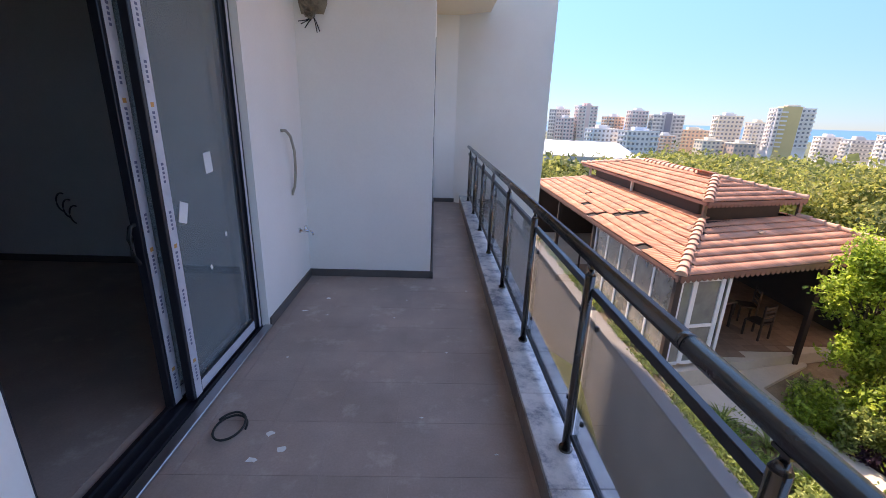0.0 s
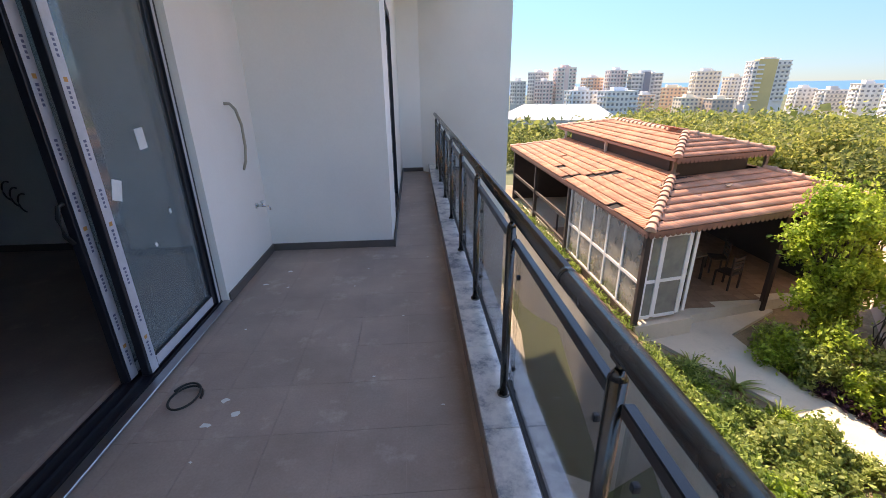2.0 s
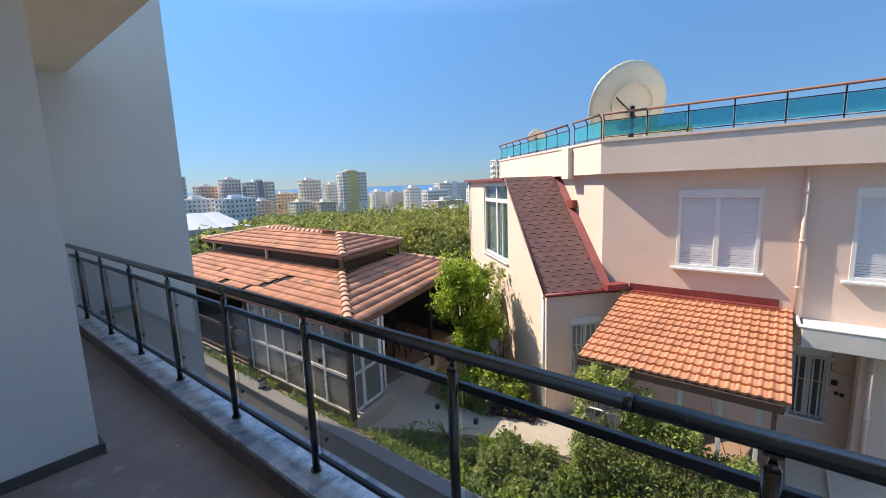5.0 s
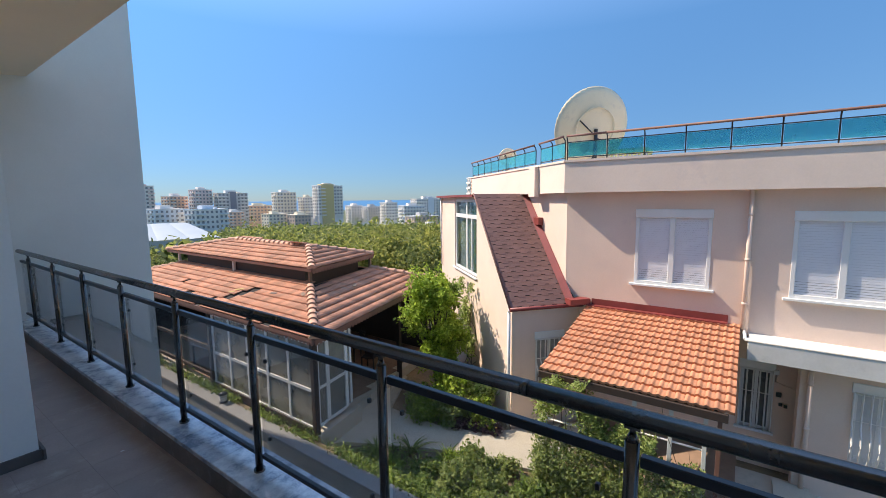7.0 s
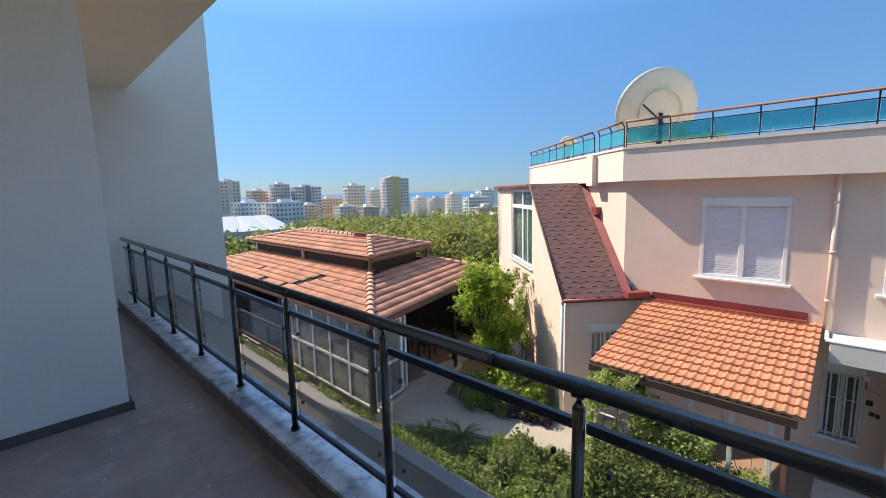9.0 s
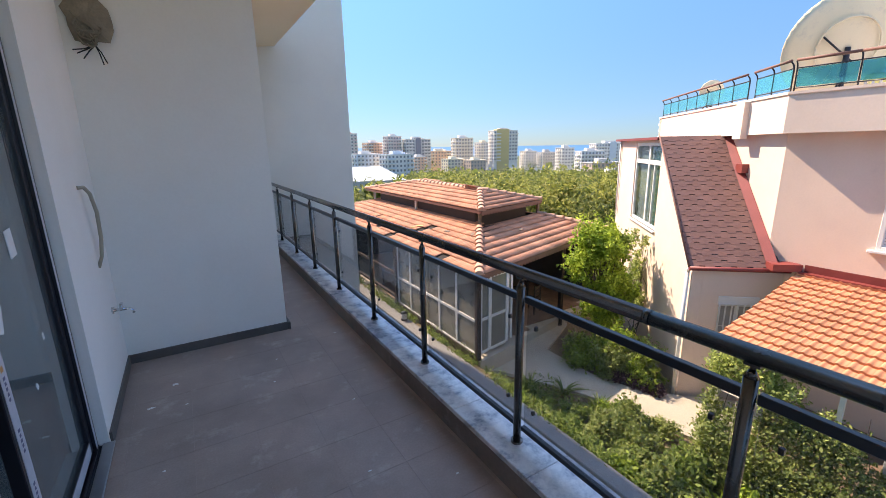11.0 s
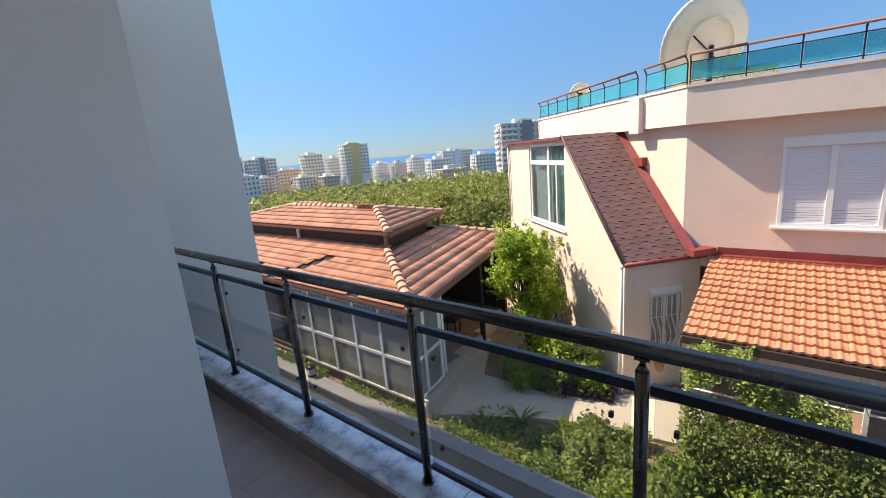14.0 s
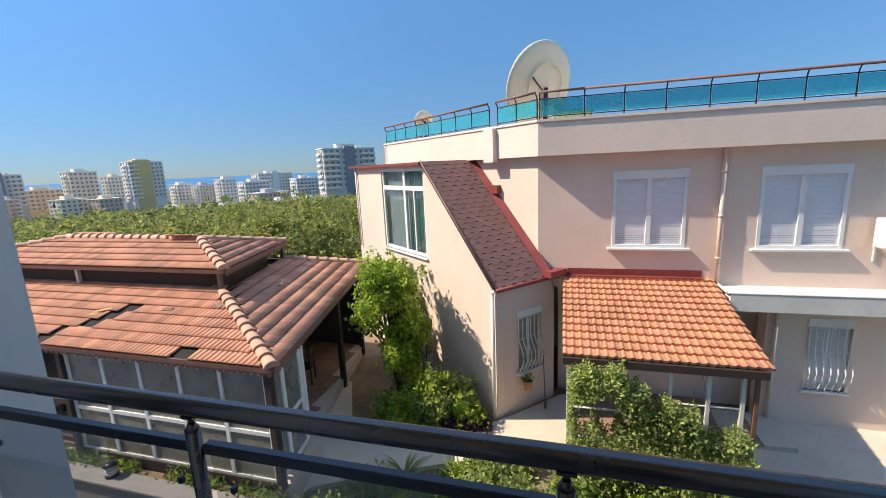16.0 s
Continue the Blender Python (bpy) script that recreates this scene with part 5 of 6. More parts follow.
for k, (x, y, w, l, turn) in enumerate(((5.95, 12.30, 0.26, 0.07, 35), (5.78, 12.42, 0.20, 0.05, 25))):
    bm = B()
    box(bm, -w / 2, -l / 2, 0.06, w / 2, l / 2, 0.075, slope_spot(A3, A0, I0, x, y) @ pose(0, 0, 0, 0, 4, turn), bevel=0.003)
    tagged(part("loose_board", bm, YELLOW_BOARD), "yellowed loose board lying on broken roof tiles", "board", group="loose boards on the roof")
for x, y, turn in ((7.9, 9.55, 20), (6.3, 9.75, -30), (6.1, 10.8, 10)):
    bm = B()
    box(bm, -0.11, -0.045, 0.06, 0.11, 0.045, 0.075, slope_spot(A0, A1, I0, x, y) @ pose(0, 0, 0, 3, 0, turn) if x > 7 else slope_spot(A3, A0, I0, x, y) @ pose(0, 0, 0, 3, 0, turn), bevel=0.004)
    tagged(part("broken_tile", bm, OLD_BOARD), "dark weathered broken tile lying on the roof", "broken tile", group="broken tiles on the roof")
# lantern on the garden wall
lan = thing("garden_lantern", (4.6, 10.95, -3.49), "small dark garden lamp with ribbed glass on the wall", "lamp")
bm = B()
rod(bm, (0, 0, 0), (0, 0, 0.04), 0.10, n=12)
rod(bm, (0, 0, 0.22), (0, 0, 0.27), 0.12, 0.05, n=12)
part("cap", bm, BLACK_METAL, lan)
for k in range(3):
    bm = B()
    rod(bm, (0, 0, 0.045 + k * 0.06), (0, 0, 0.09 + k * 0.06), 0.085, n=12)
    part("ribbed_glass", bm, TRELLIS, lan)

T_PAV = tile_mesh("roof_tile", 0.20, 0.27, ROOF_TILE, 0.028, 2, 0.042, 0.013)
T_FRONT = tile_mesh("roof_tile", 0.20, 0.31, ROOF_TILE, 0.009, 2, 0.040, 0.010)
T_PORCH = tile_mesh("porch_tile", 0.13, 0.235, PORCH_TILE, 0.024)
random.seed(3)
tiled([A0, A1, I1, I0], 0.20, 0.31, T_FRONT, pav, VO, 150, ROOF_TILE_J, near=A0)
tiled([A3, A0, I0, I3], 0.20, 0.27, T_PAV, pav, VO, 150, ROOF_TILE_J, near=A0,
      holes={(54, 0), (55, 0), (40, 2), (41, 2), (41, 3), (42, 3), (42, 4), (43, 4), (38, 0), (38, 1), (37, 0), (31, 1), (30, 1), (24, 3)})
tiled([A1, A2, I2, I1], 0.20, 0.27, T_PAV, pav, VO, 0, ROOF_TILE_J)
tiled([A2, A3, I3, I2], 0.20, 0.27, T_PAV, pav, VO, 0, ROOF_TILE_J)
for poly in ([E0, E1, R0], [E3, E0, R0, R1], [E1, E2, R1, R0], [E2, E3, R1]):
    tiled(poly, 0.20, 0.27, T_PAV, pav, VO, 0, ROOF_TILE_J)
up = Vector((0, 0, 0.05))
for p, q in ((A0, I0), (A1, I1), (A3, I3), (A2, I2), (E0, R0), (E1, R0), (R0, R1), (E3, R1), (E2, R1)):
    ridge(p + up, q + up, pav, VO)
tiled([PR[0], PR[1], PR[2], PR[3]], 0.13, 0.235, T_PORCH, porch, PO, 300, PORCH_TILE)

# shingles on the wing's slope
bm = B()
w, l = 0.30, 0.145
pts = [(-w / 2, 0.05), (-w * 0.31, 0.05), (-w * 0.26, 0.0), (w * 0.26, 0.0), (w * 0.31, 0.05), (w / 2, 0.05), (w / 2, l + 0.03), (-w / 2, l + 0.03)]
prism(bm, pts, 0.0, 0.0035)
me_sh = bpy.data.meshes.new("shingle")
bm.to_mesh(me_sh)
bm.free()
me_sh.materials.append(SHINGLE)
ang = math.atan2(TOP_Z + 0.10 - LOW_ZW + 0.02, TOP_U + 0.15)
slope_len = math.hypot(TOP_Z + 0.10 - LOW_ZW + 0.02, TOP_U + 0.15)
bed = Matrix.Translation(-WO) @ WING_M @ Matrix.Translation((-0.10, 0, LOW_ZW - 0.02)) @ Matrix(((0, math.cos(ang), -math.sin(ang)), (1, 0, 0), (0, math.sin(ang), math.cos(ang)))).to_4x4()
for j in range(int(slope_len / l)):
    for i in range(-1, 7):
        x = -0.10 + (i + 0.5 + (0.5 if j % 2 else 0)) * w - 0.06
        a, b = max(x - w / 2, -0.12), min(x + w / 2, VW + 0.06)
        if b - a < 0.04:
            continue
        ob = new("shingle", me_sh)
        ob.parent = wing
        ob.matrix_basis = bed @ Matrix.Translation(((a + b) / 2, j * l, 0.008)) @ pose(0, 0, 0, -1.3, 0, 0) @ Matrix.Diagonal(((b - a) / w, 1, 1, 1))
# floor tiles of the balcony
bm = B()
TX, TY = 0.313, 0.345
box(bm, 0.0008, 0.0008, -0.002, TX - 0.0008, TY - 0.0008, 0.0)
me_t = bpy.data.meshes.new("floor_tile")
bm.to_mesh(me_t)
bm.free()
me_t.materials.append(FLOOR_TILE)
for j in range(-12, 20):
    for i in range(-3, 3):
        x, y = -0.39 + i * TX, 1.12 + j * TY
        if x + TX < -1.10 or y + TY > END_Y or x > KERB_X0 or (y > 3.89 and x + TX < 0.07):
            continue
        x = max(x, -1.33)
        ob = new("floor_tile", me_t)
        ob.parent = floor
        ob.location = (x, y, 0)

# ---- plants ----
def leaf_mesh(name, pos, size, mat, rng, long=1.9, droop=0.2):
    """One mesh of many pointed leaves, each a folded diamond at its own slant."""
    n = len(pos)
    d = rng.normal(size=(n, 3))
    d[:, 2] -= droop
    d /= np.linalg.norm(d, axis=1)[:, None]
    s = np.cross(d, rng.normal(size=(n, 3)) * 0.6 + np.array([0, 0.35, 0.95]))
    s /= np.linalg.norm(s, axis=1)[:, None]
    k = size * rng.uniform(0.6, 1.3, size=(n, 1))
    f = np.cross(d, s)
    v = np.stack([pos - d * k * long / 2, pos + s * k / 2 + f * k * 0.12, pos + d * k * long / 2, pos - s * k / 2 + f * k * 0.12], 1).reshape(-1, 3)
    me = bpy.data.meshes.new(name)
    me.vertices.add(4 * n)
    me.vertices.foreach_set("co", v.astype(np.float32).ravel())
    me.loops.add(4 * n)
    me.loops.foreach_set("vertex_index", np.arange(4 * n, dtype=np.int32))
    me.polygons.add(n)
    me.polygons.foreach_set("loop_start", np.arange(0, 4 * n, 4, dtype=np.int32))
    me.update(calc_edges=True)
    me.materials.append(mat)
    return me


def puffs(rng, blobs, n):
    """Points in uneven clumps, more of them towards each clump's skin."""
    w = np.array([b[3] ** 2 for b in blobs])
    pick = rng.choice(len(blobs), n, p=w / w.sum())
    b = np.array(blobs)[pick]
    twig = rng.integers(0, 60, n) + 60 * pick
    seeds = rng.normal(size=(60 * len(blobs), 3)) * 0.55
    return b[:, :3] + (seeds[twig] + rng.normal(size=(n, 3)) * 0.16) * b[:, 3:4]


def limb(bm, a, b, r0, r1, rng, n=4):
    a, b = Vector(a), Vector(b)
    prev, pr = a, r0
    for i in range(1, n + 1):
        s = i / n
        p = a.lerp(b, s) + Vector(rng.normal(size=3)) * (b - a).length * 0.035 * (i < n)
        r = r0 + (r1 - r0) * s
        rod(bm, prev, p, pr, r, n=6, caps=False)
        prev, pr = p, r


def tree(name, at, height, spread, seed, mat, leaves, size, label, category="tree", base=0.25, blobs=14, group="", lean=(0, 0), puff=1.0):
    """A trunk that forks into limbs, and a ragged crown of single leaves."""
    rng = np.random.default_rng(seed)
    t = thing(name, at, label, category, group)
    bs = []
    for i in range(blobs):
        a, z = rng.uniform(0, 6.28), rng.uniform(base, 1.0)
        rad = spread * (1.0 - 0.75 * abs((z - base) / (1 - base) - 0.4)) * rng.uniform(0.2, 0.95)
        bs.append((rad * math.cos(a) + lean[0] * z, rad * math.sin(a) + lean[1] * z, z * height * 0.88, spread * puff * rng.uniform(0.22, 0.52)))
    bm = B()
    top = (lean[0] * 0.4, lean[1] * 0.4, height * 0.45)
    limb(bm, (0, 0, -0.1), top, 0.035 * height * 0.6, 0.02 * height * 0.6, rng)
    for b in bs:
        limb(bm, Vector(top) * rng.uniform(0.6, 1.0), b[:3], 0.012 * height * 0.6, 0.004 * height * 0.6, rng, 3)
    part("trunk", bm, BARK, t, smooth=True)
    pos = puffs(rng, bs, leaves)
    ob = new("crown", leaf_mesh("crown", pos, size, mat, rng))
    ob.parent = t
    return t


def shrub(name, at, r, h, seed, mat, leaves, size, label, group=""):
    rng = np.random.default_rng(seed)
    t = thing(name, at, label, "shrub", group)
    bs = [(rng.uniform(-0.6, 0.6) * r, rng.uniform(-0.6, 0.6) * r, h * rng.uniform(0.2, 0.85), r * rng.uniform(0.3, 0.55)) for _ in range(9)]
    bm = B()
    for b in bs:
        limb(bm, (0, 0, -0.03), b[:3], 0.012, 0.005, rng, 3)
    part("stems", bm, BARK, t)
    ob = new("foliage", leaf_mesh("foliage", puffs(rng, bs, leaves), size, mat, rng))
    ob.parent = t
    return t


def strap_plant(name, at, n, l, seed, label, group=""):
    """A rosette of long arching blades."""
    rng = np.random.default_rng(seed)
    t = thing(name, at, label, "plant", group)
    bm = B()
    for i in range(n):
        a = rng.uniform(0, 6.28)
        up = rng.uniform(0.5, 1.35)
        ll = l * rng.uniform(0.6, 1.1)
        d = Vector((math.cos(a), math.sin(a), 0))
        s = Vector((-d.y, d.x, 0))
        prev = None
        for k in range(6):
            q = k / 5
            p = d * ll * q * math.cos(up) * (1 + 0.3 * q) + Vector((0, 0, ll * (q * math.sin(up) - 0.55 * q * q)))
            w = 0.022 * (1 - q) ** 0.6 + 0.001
            cur = (bm.verts.new(p - s * w), bm.verts.new(p + Vector((0, 0, -w * 0.5))), bm.verts.new(p + s * w))
            if prev:
                bm.faces.new((prev[0], prev[1], cur[1], cur[0]))
                bm.faces.new((prev[1], prev[2], cur[2], cur[1]))
            prev = cur
    part("leaf_clump", bm, LEAF_BLADE, t)
    return t


G0 = -3.98
tree("citrus_tree", (8.55, 7.1, G0), 3.75, 0.98, 5, LEAF_BRIGHT, 21000, 0.05, "bright green leafy citrus tree beside the pavilion", base=0.27, blobs=52, lean=(0.1, 0.05), puff=0.66)
tree("climbing_shrub", (9.3, 7.2, G0), 3.6, 0.45, 9, LEAF_GARDEN, 2400, 0.05, "tall climbing shrub against the peach house wall", "shrub", base=0.45, blobs=14)
rg = np.random.default_rng(21)
for k, (x, y, r, h) in enumerate(((8.0, 6.3, 0.65, 1.25), (8.2, 5.7, 0.55, 1.05), (8.05, 5.2, 0.42, 0.75), (7.75, 6.0, 0.45, 0.8), (7.55, 6.6, 0.45, 0.7), (7.75, 7.1, 0.4, 0.6), (8.6, 6.7, 0.5, 1.2))):
    shrub("garden_shrub", (x, y, G0), r, h, 30 + k, LEAF_VINE if k % 2 else LEAF_BRIGHT, 2600, 0.046, "green leafy shrub at the foot of the house wall", "shrubs by the house wall")
for k in range(7):
    shrub("ground_cover", (7.65 + 0.05 * k, 5.95 - 0.19 * k, G0), 0.22, 0.28, 60 + k, LEAF_PURPLE, 600, 0.04, "low purple-leaved ground cover beside the path", "purple ground cover")
# planting bed between the garden wall and the path
protos = []
for k in range(4):
    protos.append(shrub("bed_shrub", (5.3 + 0.25 * k, 0.4 + k * 0.9, G0), 0.42, 0.62, 80 + k, (LEAF_GARDEN, LEAF_VINE, LEAF_BRIGHT, LEAF_GARDEN)[k], 1150, 0.056, "low green shrub in the garden bed", "shrubs in the bed"))
for k in range(190):
    y = rg.uniform(-6.5, 6.9)
    x = rg.uniform(4.95, 6.75 if y > 3 else 7.2)
    s = rg.uniform(0.4, 0.95) * (0.75 if y > 5 else 1.0)
    if x > 7.05 - 0.38 * max(0, y - 3.6) or noise.noise((x * 0.9, y * 0.7, 5)) < -0.30:
        continue
    c = copy_thing(protos[int(rg.integers(4))], pose(x, y, G0, 0, 0, rg.uniform(0, 360)))
    c.scale = (s, s, s * rg.uniform(0.55, 1.0))
sp = strap_plant("strap_leaf_plant", (5.6, 5.0, G0), 26, 0.75, 3, "clump of long arching green strap leaves", "strap-leaf plants")
for k, (x, y, s) in enumerate(((5.1, 6.4, 0.8), (5.3, 5.5, 0.9), (5.6, 4.0, 1.1), (5.95, 3.3, 1.0), (5.2, 3.2, 0.9), (5.5, 2.2, 1.0), (4.95, 7.3, 0.6), (4.9, 8.6, 0.55), (4.9, 9.6, 0.6), (4.9, 11.8, 0.7), (4.88, 12.8, 0.7), (6.1, 1.2, 1.0), (5.0, 1.0, 1.0))):
    c = copy_thing(sp, pose(x, y, G0 + (0.3 if y > 7.2 else 0), 0, 0, 57 * k))
    c.scale = (s, s, s)
for k in range(26):
    x, y, q = rg.uniform(4.95, 6.3), rg.uniform(0.2, 6.6), rg.uniform(0.6, 1.15)
    c = copy_thing(sp, pose(x, y, G0, 0, 0, 23 * k))
    c.scale = (q, q, q)
# planting strip along the wall's top
bm = B()
prism(bm, [(4.70, 7.0), (4.98, 7.0), (4.98, 20), (4.70, 20)], -4.0, -3.62)
tagged(part("soil_strip", bm, SOIL), "narrow soil strip between wall and pavilion", "soil", kind="structure")
pos = np.stack([rg.uniform(4.66, 5.06, 7000), rg.uniform(3.5, 18, 7000), -3.62 + np.abs(rg.normal(0, 0.11, 7000))], 1)
pos = pos[np.array([noise.noise((0, y * 1.3, 3)) > -0.1 for y in pos[:, 1]])]
ob = new("weeds", leaf_mesh("weeds", pos, 0.035, LEAF_GARDEN, rg, 2.6, -0.6))
tagged(ob, "straggling green weeds along the garden wall", "weeds", kind="stuff")
pos = np.stack([rg.uniform(4.8, 6.5, 9000), rg.uniform(-7, 7.2, 9000), G0 + np.abs(rg.normal(0, 0.05, 9000))], 1)
pos = pos[np.array([noise.noise((x * 1.1, y * 1.1, 7)) > -0.05 for x, y, _ in pos])]
ob = new("bed_weeds", leaf_mesh("bed_weeds", pos, 0.05, LEAF_VINE, rg, 2.8, -0.5))
tagged(ob, "low green and dry weeds on garden soil", "weeds", kind="stuff")
# vine on the porch trellis
vine = thing("vine", (6.7, 1.9, G0), "green climbing vine covering the porch trellis", "vine")
rv = np.random.default_rng(14)
n = 44000
y = rv.uniform(-1.32, 1.32, n)
z = rv.uniform(0, 2.45, n)
x = rv.normal(-0.20, 0.15, n) - 0.16 * (z < 1.2)
cover = np.array([noise.noise((b * 1.9, c * 1.6, 1.0)) + 0.5 * noise.noise((b * 5, c * 5, 4)) for b, c in zip(y, z)])
top = np.where(y > 0.1, 2.45, np.where(y > -0.62, 1.8, 1.45)) + 0.25 * np.array([noise.noise((b * 3.0, 0.0, 9.0)) for b in y])
limit = np.where(z < 1.25, -0.72, -0.30 + 0.16 * (z - 1.25)) + 2.0 * (z > top)
keep = cover > limit
ob = new("vine_leaves", leaf_mesh("vine_leaves", np.stack([x, y, z], 1)[keep], 0.037, LEAF_VINE, rv, 1.7))
ob.parent = vine
for k in range(7):
    bm = B()
    y0 = rv.uniform(-1.4, 1.3)
    limb(bm, (-0.05, y0, 0), (-0.02, y0 + rv.uniform(-0.5, 0.5), rv.uniform(1.5, 2.4)), 0.009, 0.003, rv, 6)
    part("vine_stem", bm, BARK, vine)
for k in range(6):
    shrub("porch_shrub", (6.35 + 0.06 * (k % 3), 3.0 - 0.47 * k, G0), 0.38, 0.85, 140 + k, LEAF_VINE if k % 2 else LEAF_GARDEN, 1500, 0.044, "leafy green shrub at the foot of the porch", "shrubs by the porch")
# creeper on the wing's wall under the window
creeper = thing("wall_creeper", tuple(W(2.9, -0.2, G0)), "pale green creeper climbing a peach house wall", "creeper")
rc = np.random.default_rng(31)
cu, cz = rc.uniform(-0.35, 0.9, 5000), rc.uniform(0.9, 3.15, 5000)
cv = -np.abs(rc.normal(0, 0.10, 5000)) + 0.1
shape = np.array([noise.noise((a * 2.4, b * 1.1, 2.0)) + 0.5 * noise.noise((a * 7, b * 4, 6.0)) for a, b in zip(cu, cz)])
ok = shape > 0.02 + 0.10 * cz - 0.22 * (cu > -0.1)
flat_pos = np.array([tuple(U * a + V * b + Vector((0, 0, c))) for a, b, c in zip(cu[ok], cv[ok], cz[ok])])
ob = new("creeper_leaves", leaf_mesh("creeper_leaves", flat_pos, 0.045, LEAF_VINE, rc))
ob.parent = creeper
for k in range(6):
    bm = B()
    a0 = rc.uniform(-0.6, 0.5)
    limb(bm, U * a0 * 0.5, U * (a0 + rc.uniform(-0.2, 0.3)) + V * 0.12 + Vector((0, 0, rc.uniform(1.8, 3.1))), 0.012, 0.004, rc, 6)
    part("creeper_stem", bm, BARK, creeper)
# hanging pot on the barred window
pot = thing("flower_pot", tuple(W(-0.17, 0.72, -3.38)), "small terracotta pot hung on window bars", "flower pot")
bm = B()
rod(bm, (0, 0, 0), (0, 0, 0.2), 0.075, 0.105, n=16)
rod(bm, (0, 0, 0.18), (0, 0, 0.225), 0.115, n=16)
part("pot", bm, POT, pot)
rp = np.random.default_rng(2)
ob = new("pot_leaves", leaf_mesh("pot_leaves", np.array([0, 0, 0.28]) + rp.normal(0, 0.06, (60, 3)), 0.05, LEAF_GARDEN, rp))
ob.parent = pot
bm = B()
rod(bm, (0.0, 0.0, 0), (0.05, 0.05, 1.3), 0.012, n=8)
box(bm, -0.16, -0.03, -0.02, 0.16, 0.03, 0.04)
bmesh.ops.translate(bm, verts=bm.verts, vec=W(-0.25, 1.2, -3.88))
tagged(part("broom", bm, OLD_BOARD), "worn wooden broom leaning on the house wall", "broom")

# ---- orchard ----
kinds = [tree("orchard_tree", (30 + 4 * k, 24 + 3 * k, land(30, 24) - 0.1), 4.0, 2.5, 200 + k, (LEAF_ORCHARD, LEAF_ORCHARD, LEAF_FAR)[k], 6500, 0.15, ("yellow-green orchard tree with a broad crown", "yellow-green orchard tree with a broad crown", "dark green orchard tree with a broad crown")[k], base=0.2, blobs=22, group="orchard trees") for k in range(3)]
ro = np.random.default_rng(8)
spots = []
for k in range(900):
    d = ro.uniform(24, 62)
    a = radians(ro.uniform(14, 63))
    x, y = d * math.cos(a), d * math.sin(a)
    if x < 12.5 and y < 23:
        continue
    if all((x - p) ** 2 + (y - q) ** 2 > 8.0 for p, q in spots):
        spots.append((x, y))
for x, y in spots[:120]:
    d = math.hypot(x, y)
    c = copy_thing(kinds[2 if ro.random() < (0.15 if d < 42 else 0.6) else int(ro.integers(2))], pose(x, y, land(x, y) - 0.15, 0, 0, ro.uniform(0, 360)))
    s = ro.uniform(0.72, 1.08) * (0.92 if d < 36 else 1.0)
    c.scale = (s * 1.1, s * 1.1, s)
c = copy_thing(kinds[2], pose(9, 33, -5.0, 0, 0, 40))
c.scale = (0.7, 0.7, 0.8)
c = copy_thing(kinds[2], pose(13, 38, -5.3, 0, 0, 140))
c.scale = (0.75, 0.75, 0.7)
pos = []
for k in range(1500):
    d = 60 + 300 * ro.random() ** 1.6
    a = radians(ro.uniform(10, 84))
    if 65 < d < 300 and math.degrees(a) > 64:
        continue
    x, y = d * math.cos(a), d * math.sin(a)
    s = ro.uniform(1.4, 2.8)
    m = 55
    q = ro.normal(size=(m, 3)) * np.array([s, s, s * 0.55]) * 0.62 + np.array([x, y, land(x, y) + s * 0.8])
    pos.append(q)
ob = new("far_orchard", leaf_mesh("far_orchard", np.concatenate(pos), 0.85, LEAF_FAR, ro, 1.3))
tagged(ob, "dense dark green orchards in front of the town", "orchard", kind="stuff")

# ---- greenhouses and town ----
def paint(name, c):
    return surface(name, c, 0.8, 0.05, 0.6, 0.08, 0)


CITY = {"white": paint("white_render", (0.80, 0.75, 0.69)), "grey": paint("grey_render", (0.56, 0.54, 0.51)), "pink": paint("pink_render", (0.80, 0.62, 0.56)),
        "beige": paint("beige_render", (0.82, 0.72, 0.56)), "brown": paint("brown_render", (0.62, 0.46, 0.36)), "yellow": paint("yellow_render", (0.70, 0.52, 0.24)),
        "blue": paint("pale_blue_render", (0.70, 0.73, 0.75)), "dark": paint("dark_render", (0.26, 0.26, 0.29)), "orange": paint("orange_render", (0.80, 0.54, 0.38))}
CITY_GLASS = surface("town_window_glass", (0.27, 0.27, 0.28), 0.25, 0.3, 2, 0.2, 0)


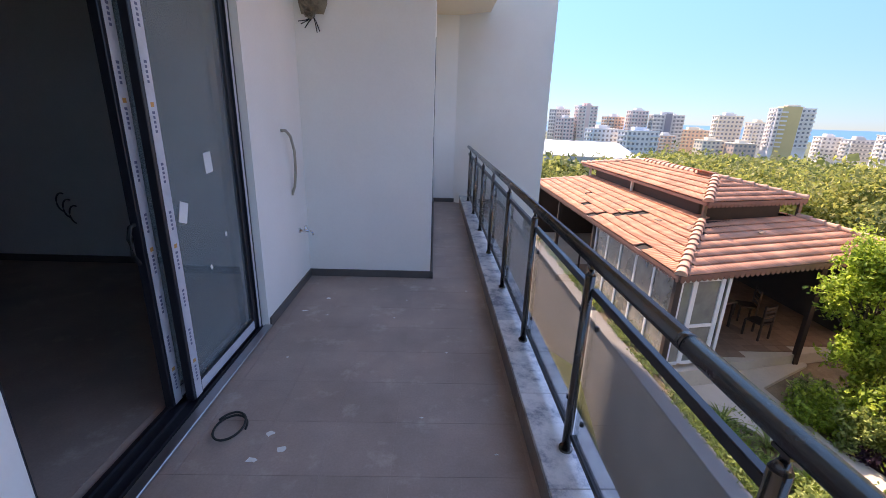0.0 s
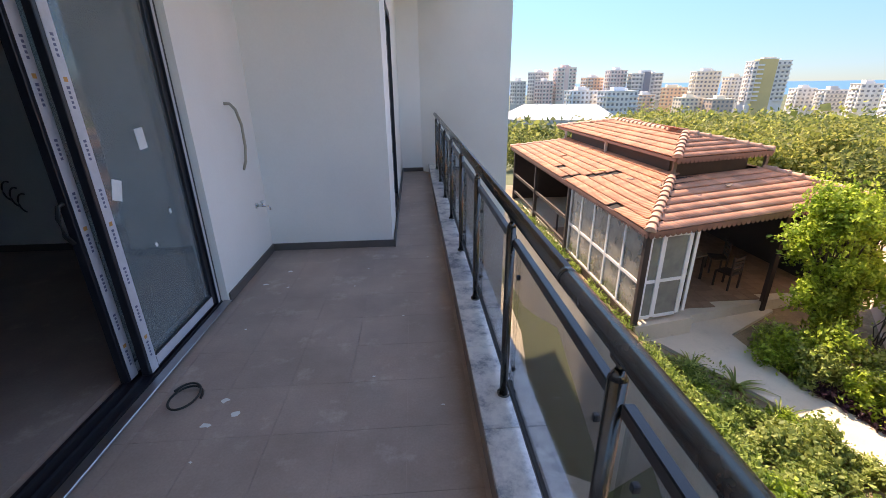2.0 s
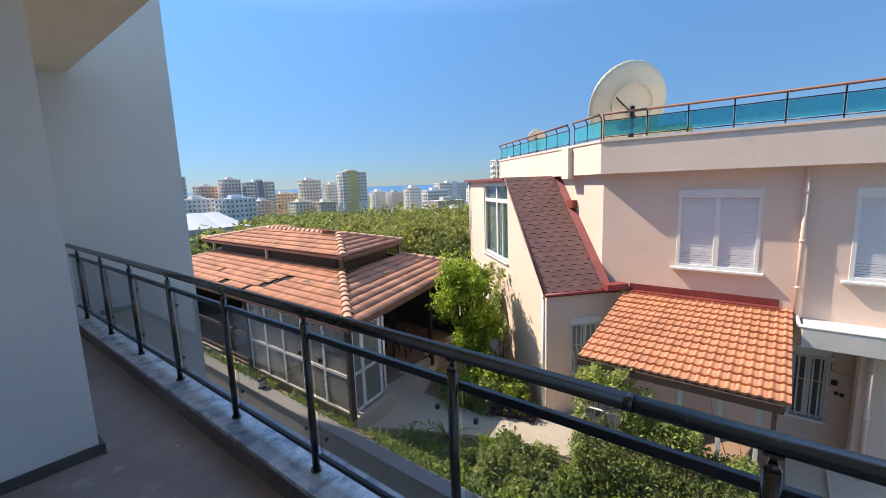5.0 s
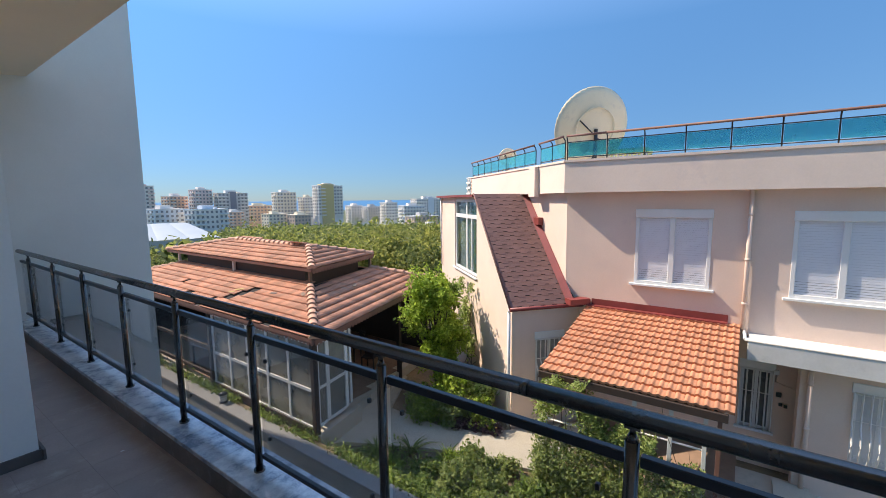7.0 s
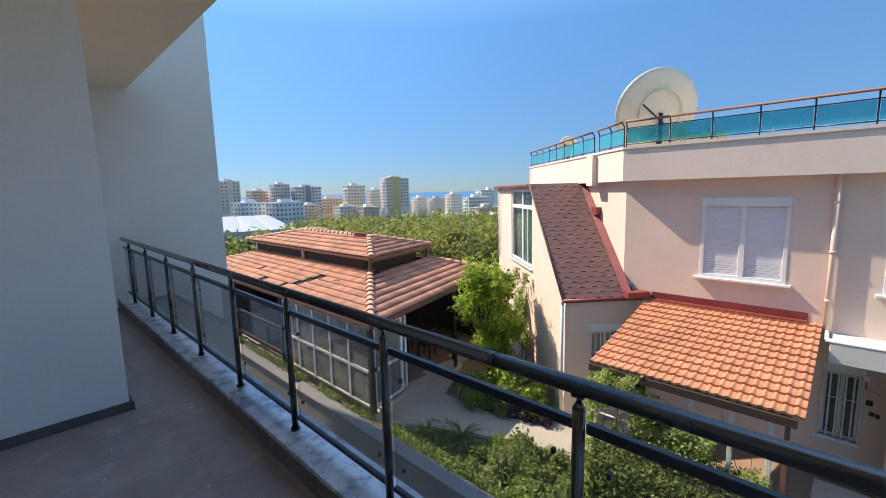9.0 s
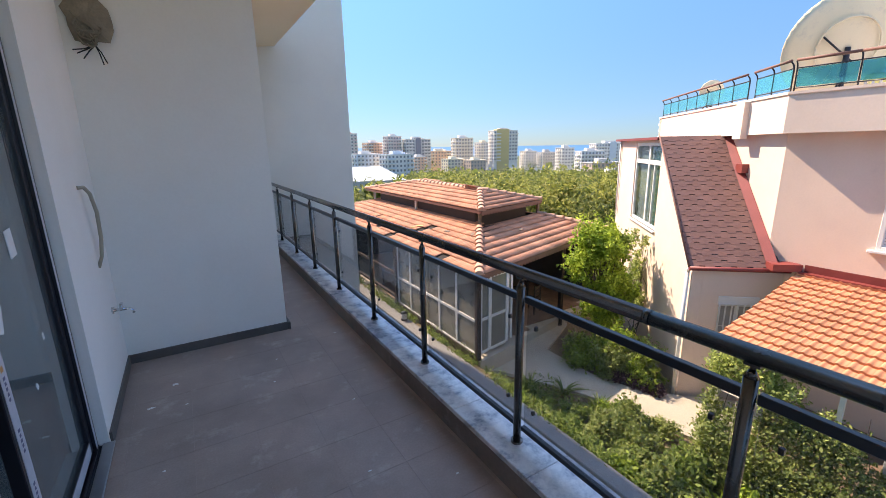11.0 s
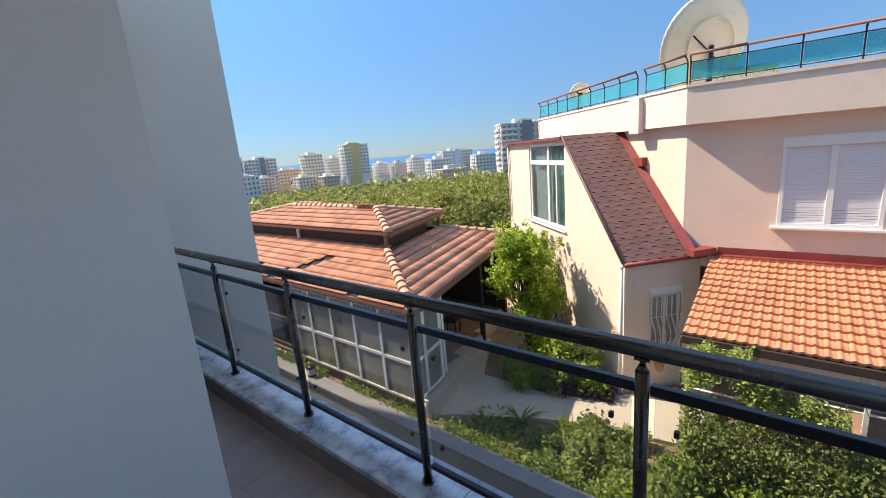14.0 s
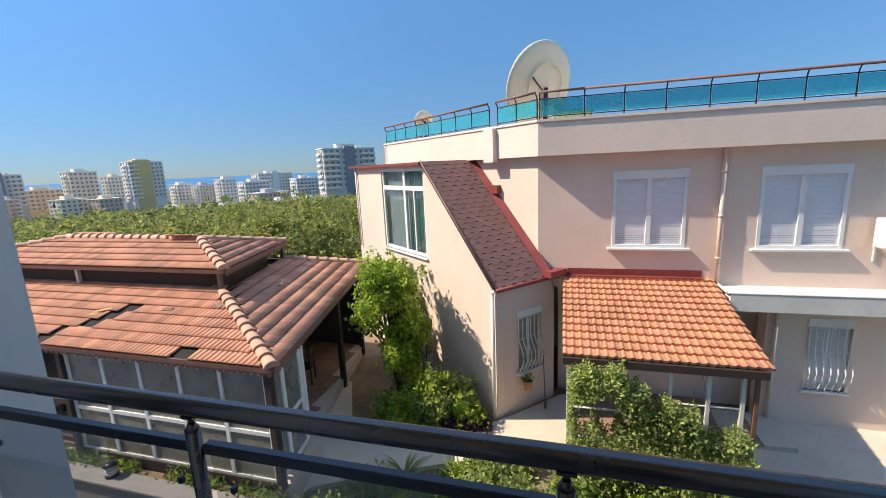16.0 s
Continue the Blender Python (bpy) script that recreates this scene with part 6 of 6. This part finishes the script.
def block(az0, az1, el, dist, wall_c, trim_c, balconies, yaw, floors=0, label="", roof="flat", strip=None):
    """A town building seen between two bearings, as tall as the bearing of its roof; storeys, windows and balconies."""
    a = radians((az0 + az1) / 2)
    x, y = dist * math.cos(a), dist * math.sin(a)
    base = land(x, y) - 1.0
    top = 1.6 + dist * math.tan(radians(el))
    h = top - base
    dep = 12.0 if dist > 280 else 10.0
    full = dist * radians(az0 - az1)
    w = max(6.0, (full - dep * abs(math.sin(radians(yaw)))) / math.cos(radians(yaw)))
    n = floors or max(2, round(h / 3.0))
    fh = h / n
    b = thing("apartment_building", (x, y, base), label, "building", "buildings of the town")
    b.rotation_euler[2] = a - math.pi / 2 + radians(yaw)
    bm = B()
    box(bm, -w / 2, -dep / 2, 0, w / 2, dep / 2, h)
    part("wall", bm, CITY[wall_c], b)
    bm = B()
    box(bm, -w / 2 - 0.3, -dep / 2 - 0.3, h, w / 2 + 0.3, dep / 2 + 0.3, h + 0.5)
    if roof == "flat":
        box(bm, -w * 0.2, -dep * 0.2, h + 0.5, w * 0.15, dep * 0.2, h + 2.8)
        box(bm, w * 0.2, -dep * 0.1, h + 0.5, w * 0.3, dep * 0.1, h + 1.7)
    part("roof", bm, CITY[trim_c], b)
    rnd = random.Random(int(az0 * 10))
    cols = max(3, round(w / 3.2))
    ww = w / cols * 0.24

    def pane(name, sx, sy):
        bm = B()
        box(bm, -sx, -sy, 0, sx, sy, fh * 0.5)
        me = bpy.data.meshes.new(name)
        bm.to_mesh(me)
        bm.free()
        me.materials.append(CITY_GLASS)
        return me

    front, side = pane("window", ww, 0.08), pane("window", 0.08, 0.9)
    for f in range(n):
        z = f * fh
        if z + fh < h * 0.42:
            continue
        spots = [(front, -w / 2 + (i + 0.5) * w / cols, -dep / 2) for i in range(cols)] + [(side, -w / 2, -dep / 2 + (i + 0.5) * dep / 3) for i in range(3)]
        for me, px, py in spots:
            ob = new("window", me)
            ob.parent = b
            ob.location = (px, py, z + fh * 0.27)
        if balconies:
            bays = ((-0.5, 0.5),) if balconies == 2 else ((-0.5, -0.22), (0.22, 0.5))
            for p, q in bays:
                bm = B()
                box(bm, p * w, -dep / 2 - 1.3, z - 0.1, q * w, -dep / 2, z + 0.1)
                box(bm, p * w, -dep / 2 - 1.3, z + 0.1, q * w, -dep / 2 - 1.15, z + 1.0)
                part("balcony", bm, CITY[trim_c], b)
            for sx in (-1,):
                bm = B()
                lo, hi = sorted((sx * w / 2, sx * (w / 2 + 1.1)))
                box(bm, lo, -dep * 0.3, z - 0.1, hi, dep * 0.3, z + 0.85)
                part("balcony", bm, CITY[trim_c], b)
    if strip:
        bm = B()
        sw, mid = (w * 0.25, -w * 0.12) if strip == "yellow" else (w * 0.10, 0)
        box(bm, mid - sw, -dep / 2 - 0.4, 0, mid + sw, dep * 0.1, h + 1.5)
        part("centre_strip", bm, CITY[strip], b)
    return b


T = "{} apartment tower with balconies in the distant town"
M_ = "{} mid-rise apartment block in the distant town"
block(77.6, 75.7, 0.34, 400, "grey", "white", 1, 28, label=M_.format("pale grey"))
block(75.5, 73.0, 1.33, 430, "grey", "white", 1, 33, label=T.format("grey and white"))
block(74.6, 72.4, 0.33, 410, "pink", "white", 1, 36, label=M_.format("pink and white"))
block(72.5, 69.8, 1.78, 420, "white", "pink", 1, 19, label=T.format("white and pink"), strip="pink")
block(69.2, 66.6, 0.63, 450, "orange", "white", 1, 33, label=M_.format("orange-beige"))
block(66.5, 64.1, 1.38, 440, "pink", "white", 1, 25, label=T.format("pink and white"))
block(64.0, 60.3, 0.98, 440, "grey", "white", 1, 19, label=T.format("grey and white"), strip="dark")
block(71.0, 67.1, -0.79, 330, "blue", "white", 1, 31, label=M_.format("pale blue and white"))
block(67.1, 62.6, -0.89, 320, "white", "blue", 1, 32, label=M_.format("white and pale blue"))
block(61.0, 57.4, -0.54, 470, "orange", "beige", 1, 20, label=M_.format("orange-brown"))
block(57.6, 54.7, 1.05, 430, "beige", "white", 1, 24, label=T.format("beige"))
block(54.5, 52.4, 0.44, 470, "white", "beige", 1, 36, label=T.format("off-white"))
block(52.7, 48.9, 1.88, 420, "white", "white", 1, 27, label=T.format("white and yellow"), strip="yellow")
block(58.9, 55.9, -1.61, 400, "beige", "beige", 0, 31, label=M_.format("beige"))
block(55.9, 53.0, -1.77, 395, "brown", "beige", 0, 32, label=M_.format("brown"))
block(63.2, 60.8, -1.27, 420, "orange", "white", 1, 26, label=M_.format("orange"))
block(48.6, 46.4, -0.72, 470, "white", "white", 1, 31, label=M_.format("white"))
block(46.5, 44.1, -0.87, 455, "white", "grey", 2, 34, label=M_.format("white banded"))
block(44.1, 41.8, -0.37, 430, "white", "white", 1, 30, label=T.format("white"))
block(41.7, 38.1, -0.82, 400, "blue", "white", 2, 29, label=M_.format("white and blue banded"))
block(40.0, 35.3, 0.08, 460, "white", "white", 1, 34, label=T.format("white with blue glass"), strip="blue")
block(35.7, 32.3, -0.69, 390, "blue", "white", 2, 26, label=M_.format("white banded"))
block(32.4, 25.1, 2.73, 250, "grey", "white", 1, 22, label=T.format("tall grey"), strip="dark")
block(40.8, 36.0, -2.22, 300, "brown", "grey", 0, 34, label=M_.format("unfinished brown concrete"))
block(39.1, 35.8, -3.57, 230, "dark", "white", 2, 24, floors=4, label="low dark villa row with white roof frames")
block(35.6, 32.3, -3.57, 232, "dark", "white", 2, 27, floors=4, label="low dark villa row with white roof frames")
block(32.2, 29.9, -3.62, 260, "beige", "white", 0, 32, label="low beige house in the orchards")
block(29.8, 27.6, -3.37, 265, "white", "brown", 0, 26, label="low white house in the orchards")
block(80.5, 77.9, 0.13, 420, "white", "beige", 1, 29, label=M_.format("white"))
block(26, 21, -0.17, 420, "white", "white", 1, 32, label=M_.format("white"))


def greenhouse(x, y, w, l, rz, label="long white plastic greenhouse", base=None):
    g = thing("greenhouse", (x, y, land(x, y) - 0.3 if base is None else base), label, "greenhouse", "greenhouses")
    g.rotation_euler[2] = radians(rz)
    bm = B()
    n = max(2, round(w / 6))
    for i in range(n):
        x0 = -w / 2 + i * w / n
        prev = None
        for k in range(7):
            a = math.pi * k / 6
            px = x0 + (1 - math.cos(a)) / 2 * w / n
            pz = 3.2 + 0.16 * math.sin(a)
            cur = (bm.verts.new((px, -l / 2, pz)), bm.verts.new((px, l / 2, pz)))
            if prev:
                bm.faces.new((prev[0], cur[0], cur[1], prev[1])).smooth = True
            prev = cur
    part("roof", bm, GREENHOUSE, g)
    bm = B()
    wall(bm, (-w / 2, -l / 2), (w / 2, -l / 2), -4.5, 3.2, 0.1)
    wall(bm, (w / 2, -l / 2), (w / 2, l / 2), -4.5, 3.2, 0.1)
    wall(bm, (-w / 2, l / 2), (-w / 2, -l / 2), -4.5, 3.2, 0.1)
    part("side", bm, GREENHOUSE, g)
    return g


greenhouse(44.4, 132.8, 28, 80, -19, base=-9.1)
greenhouse(112, 195, 26, 12, -25, "small white greenhouse among dark orchards")
greenhouse(150, 230, 40, 16, -30, "pale greenhouse roof near the town")
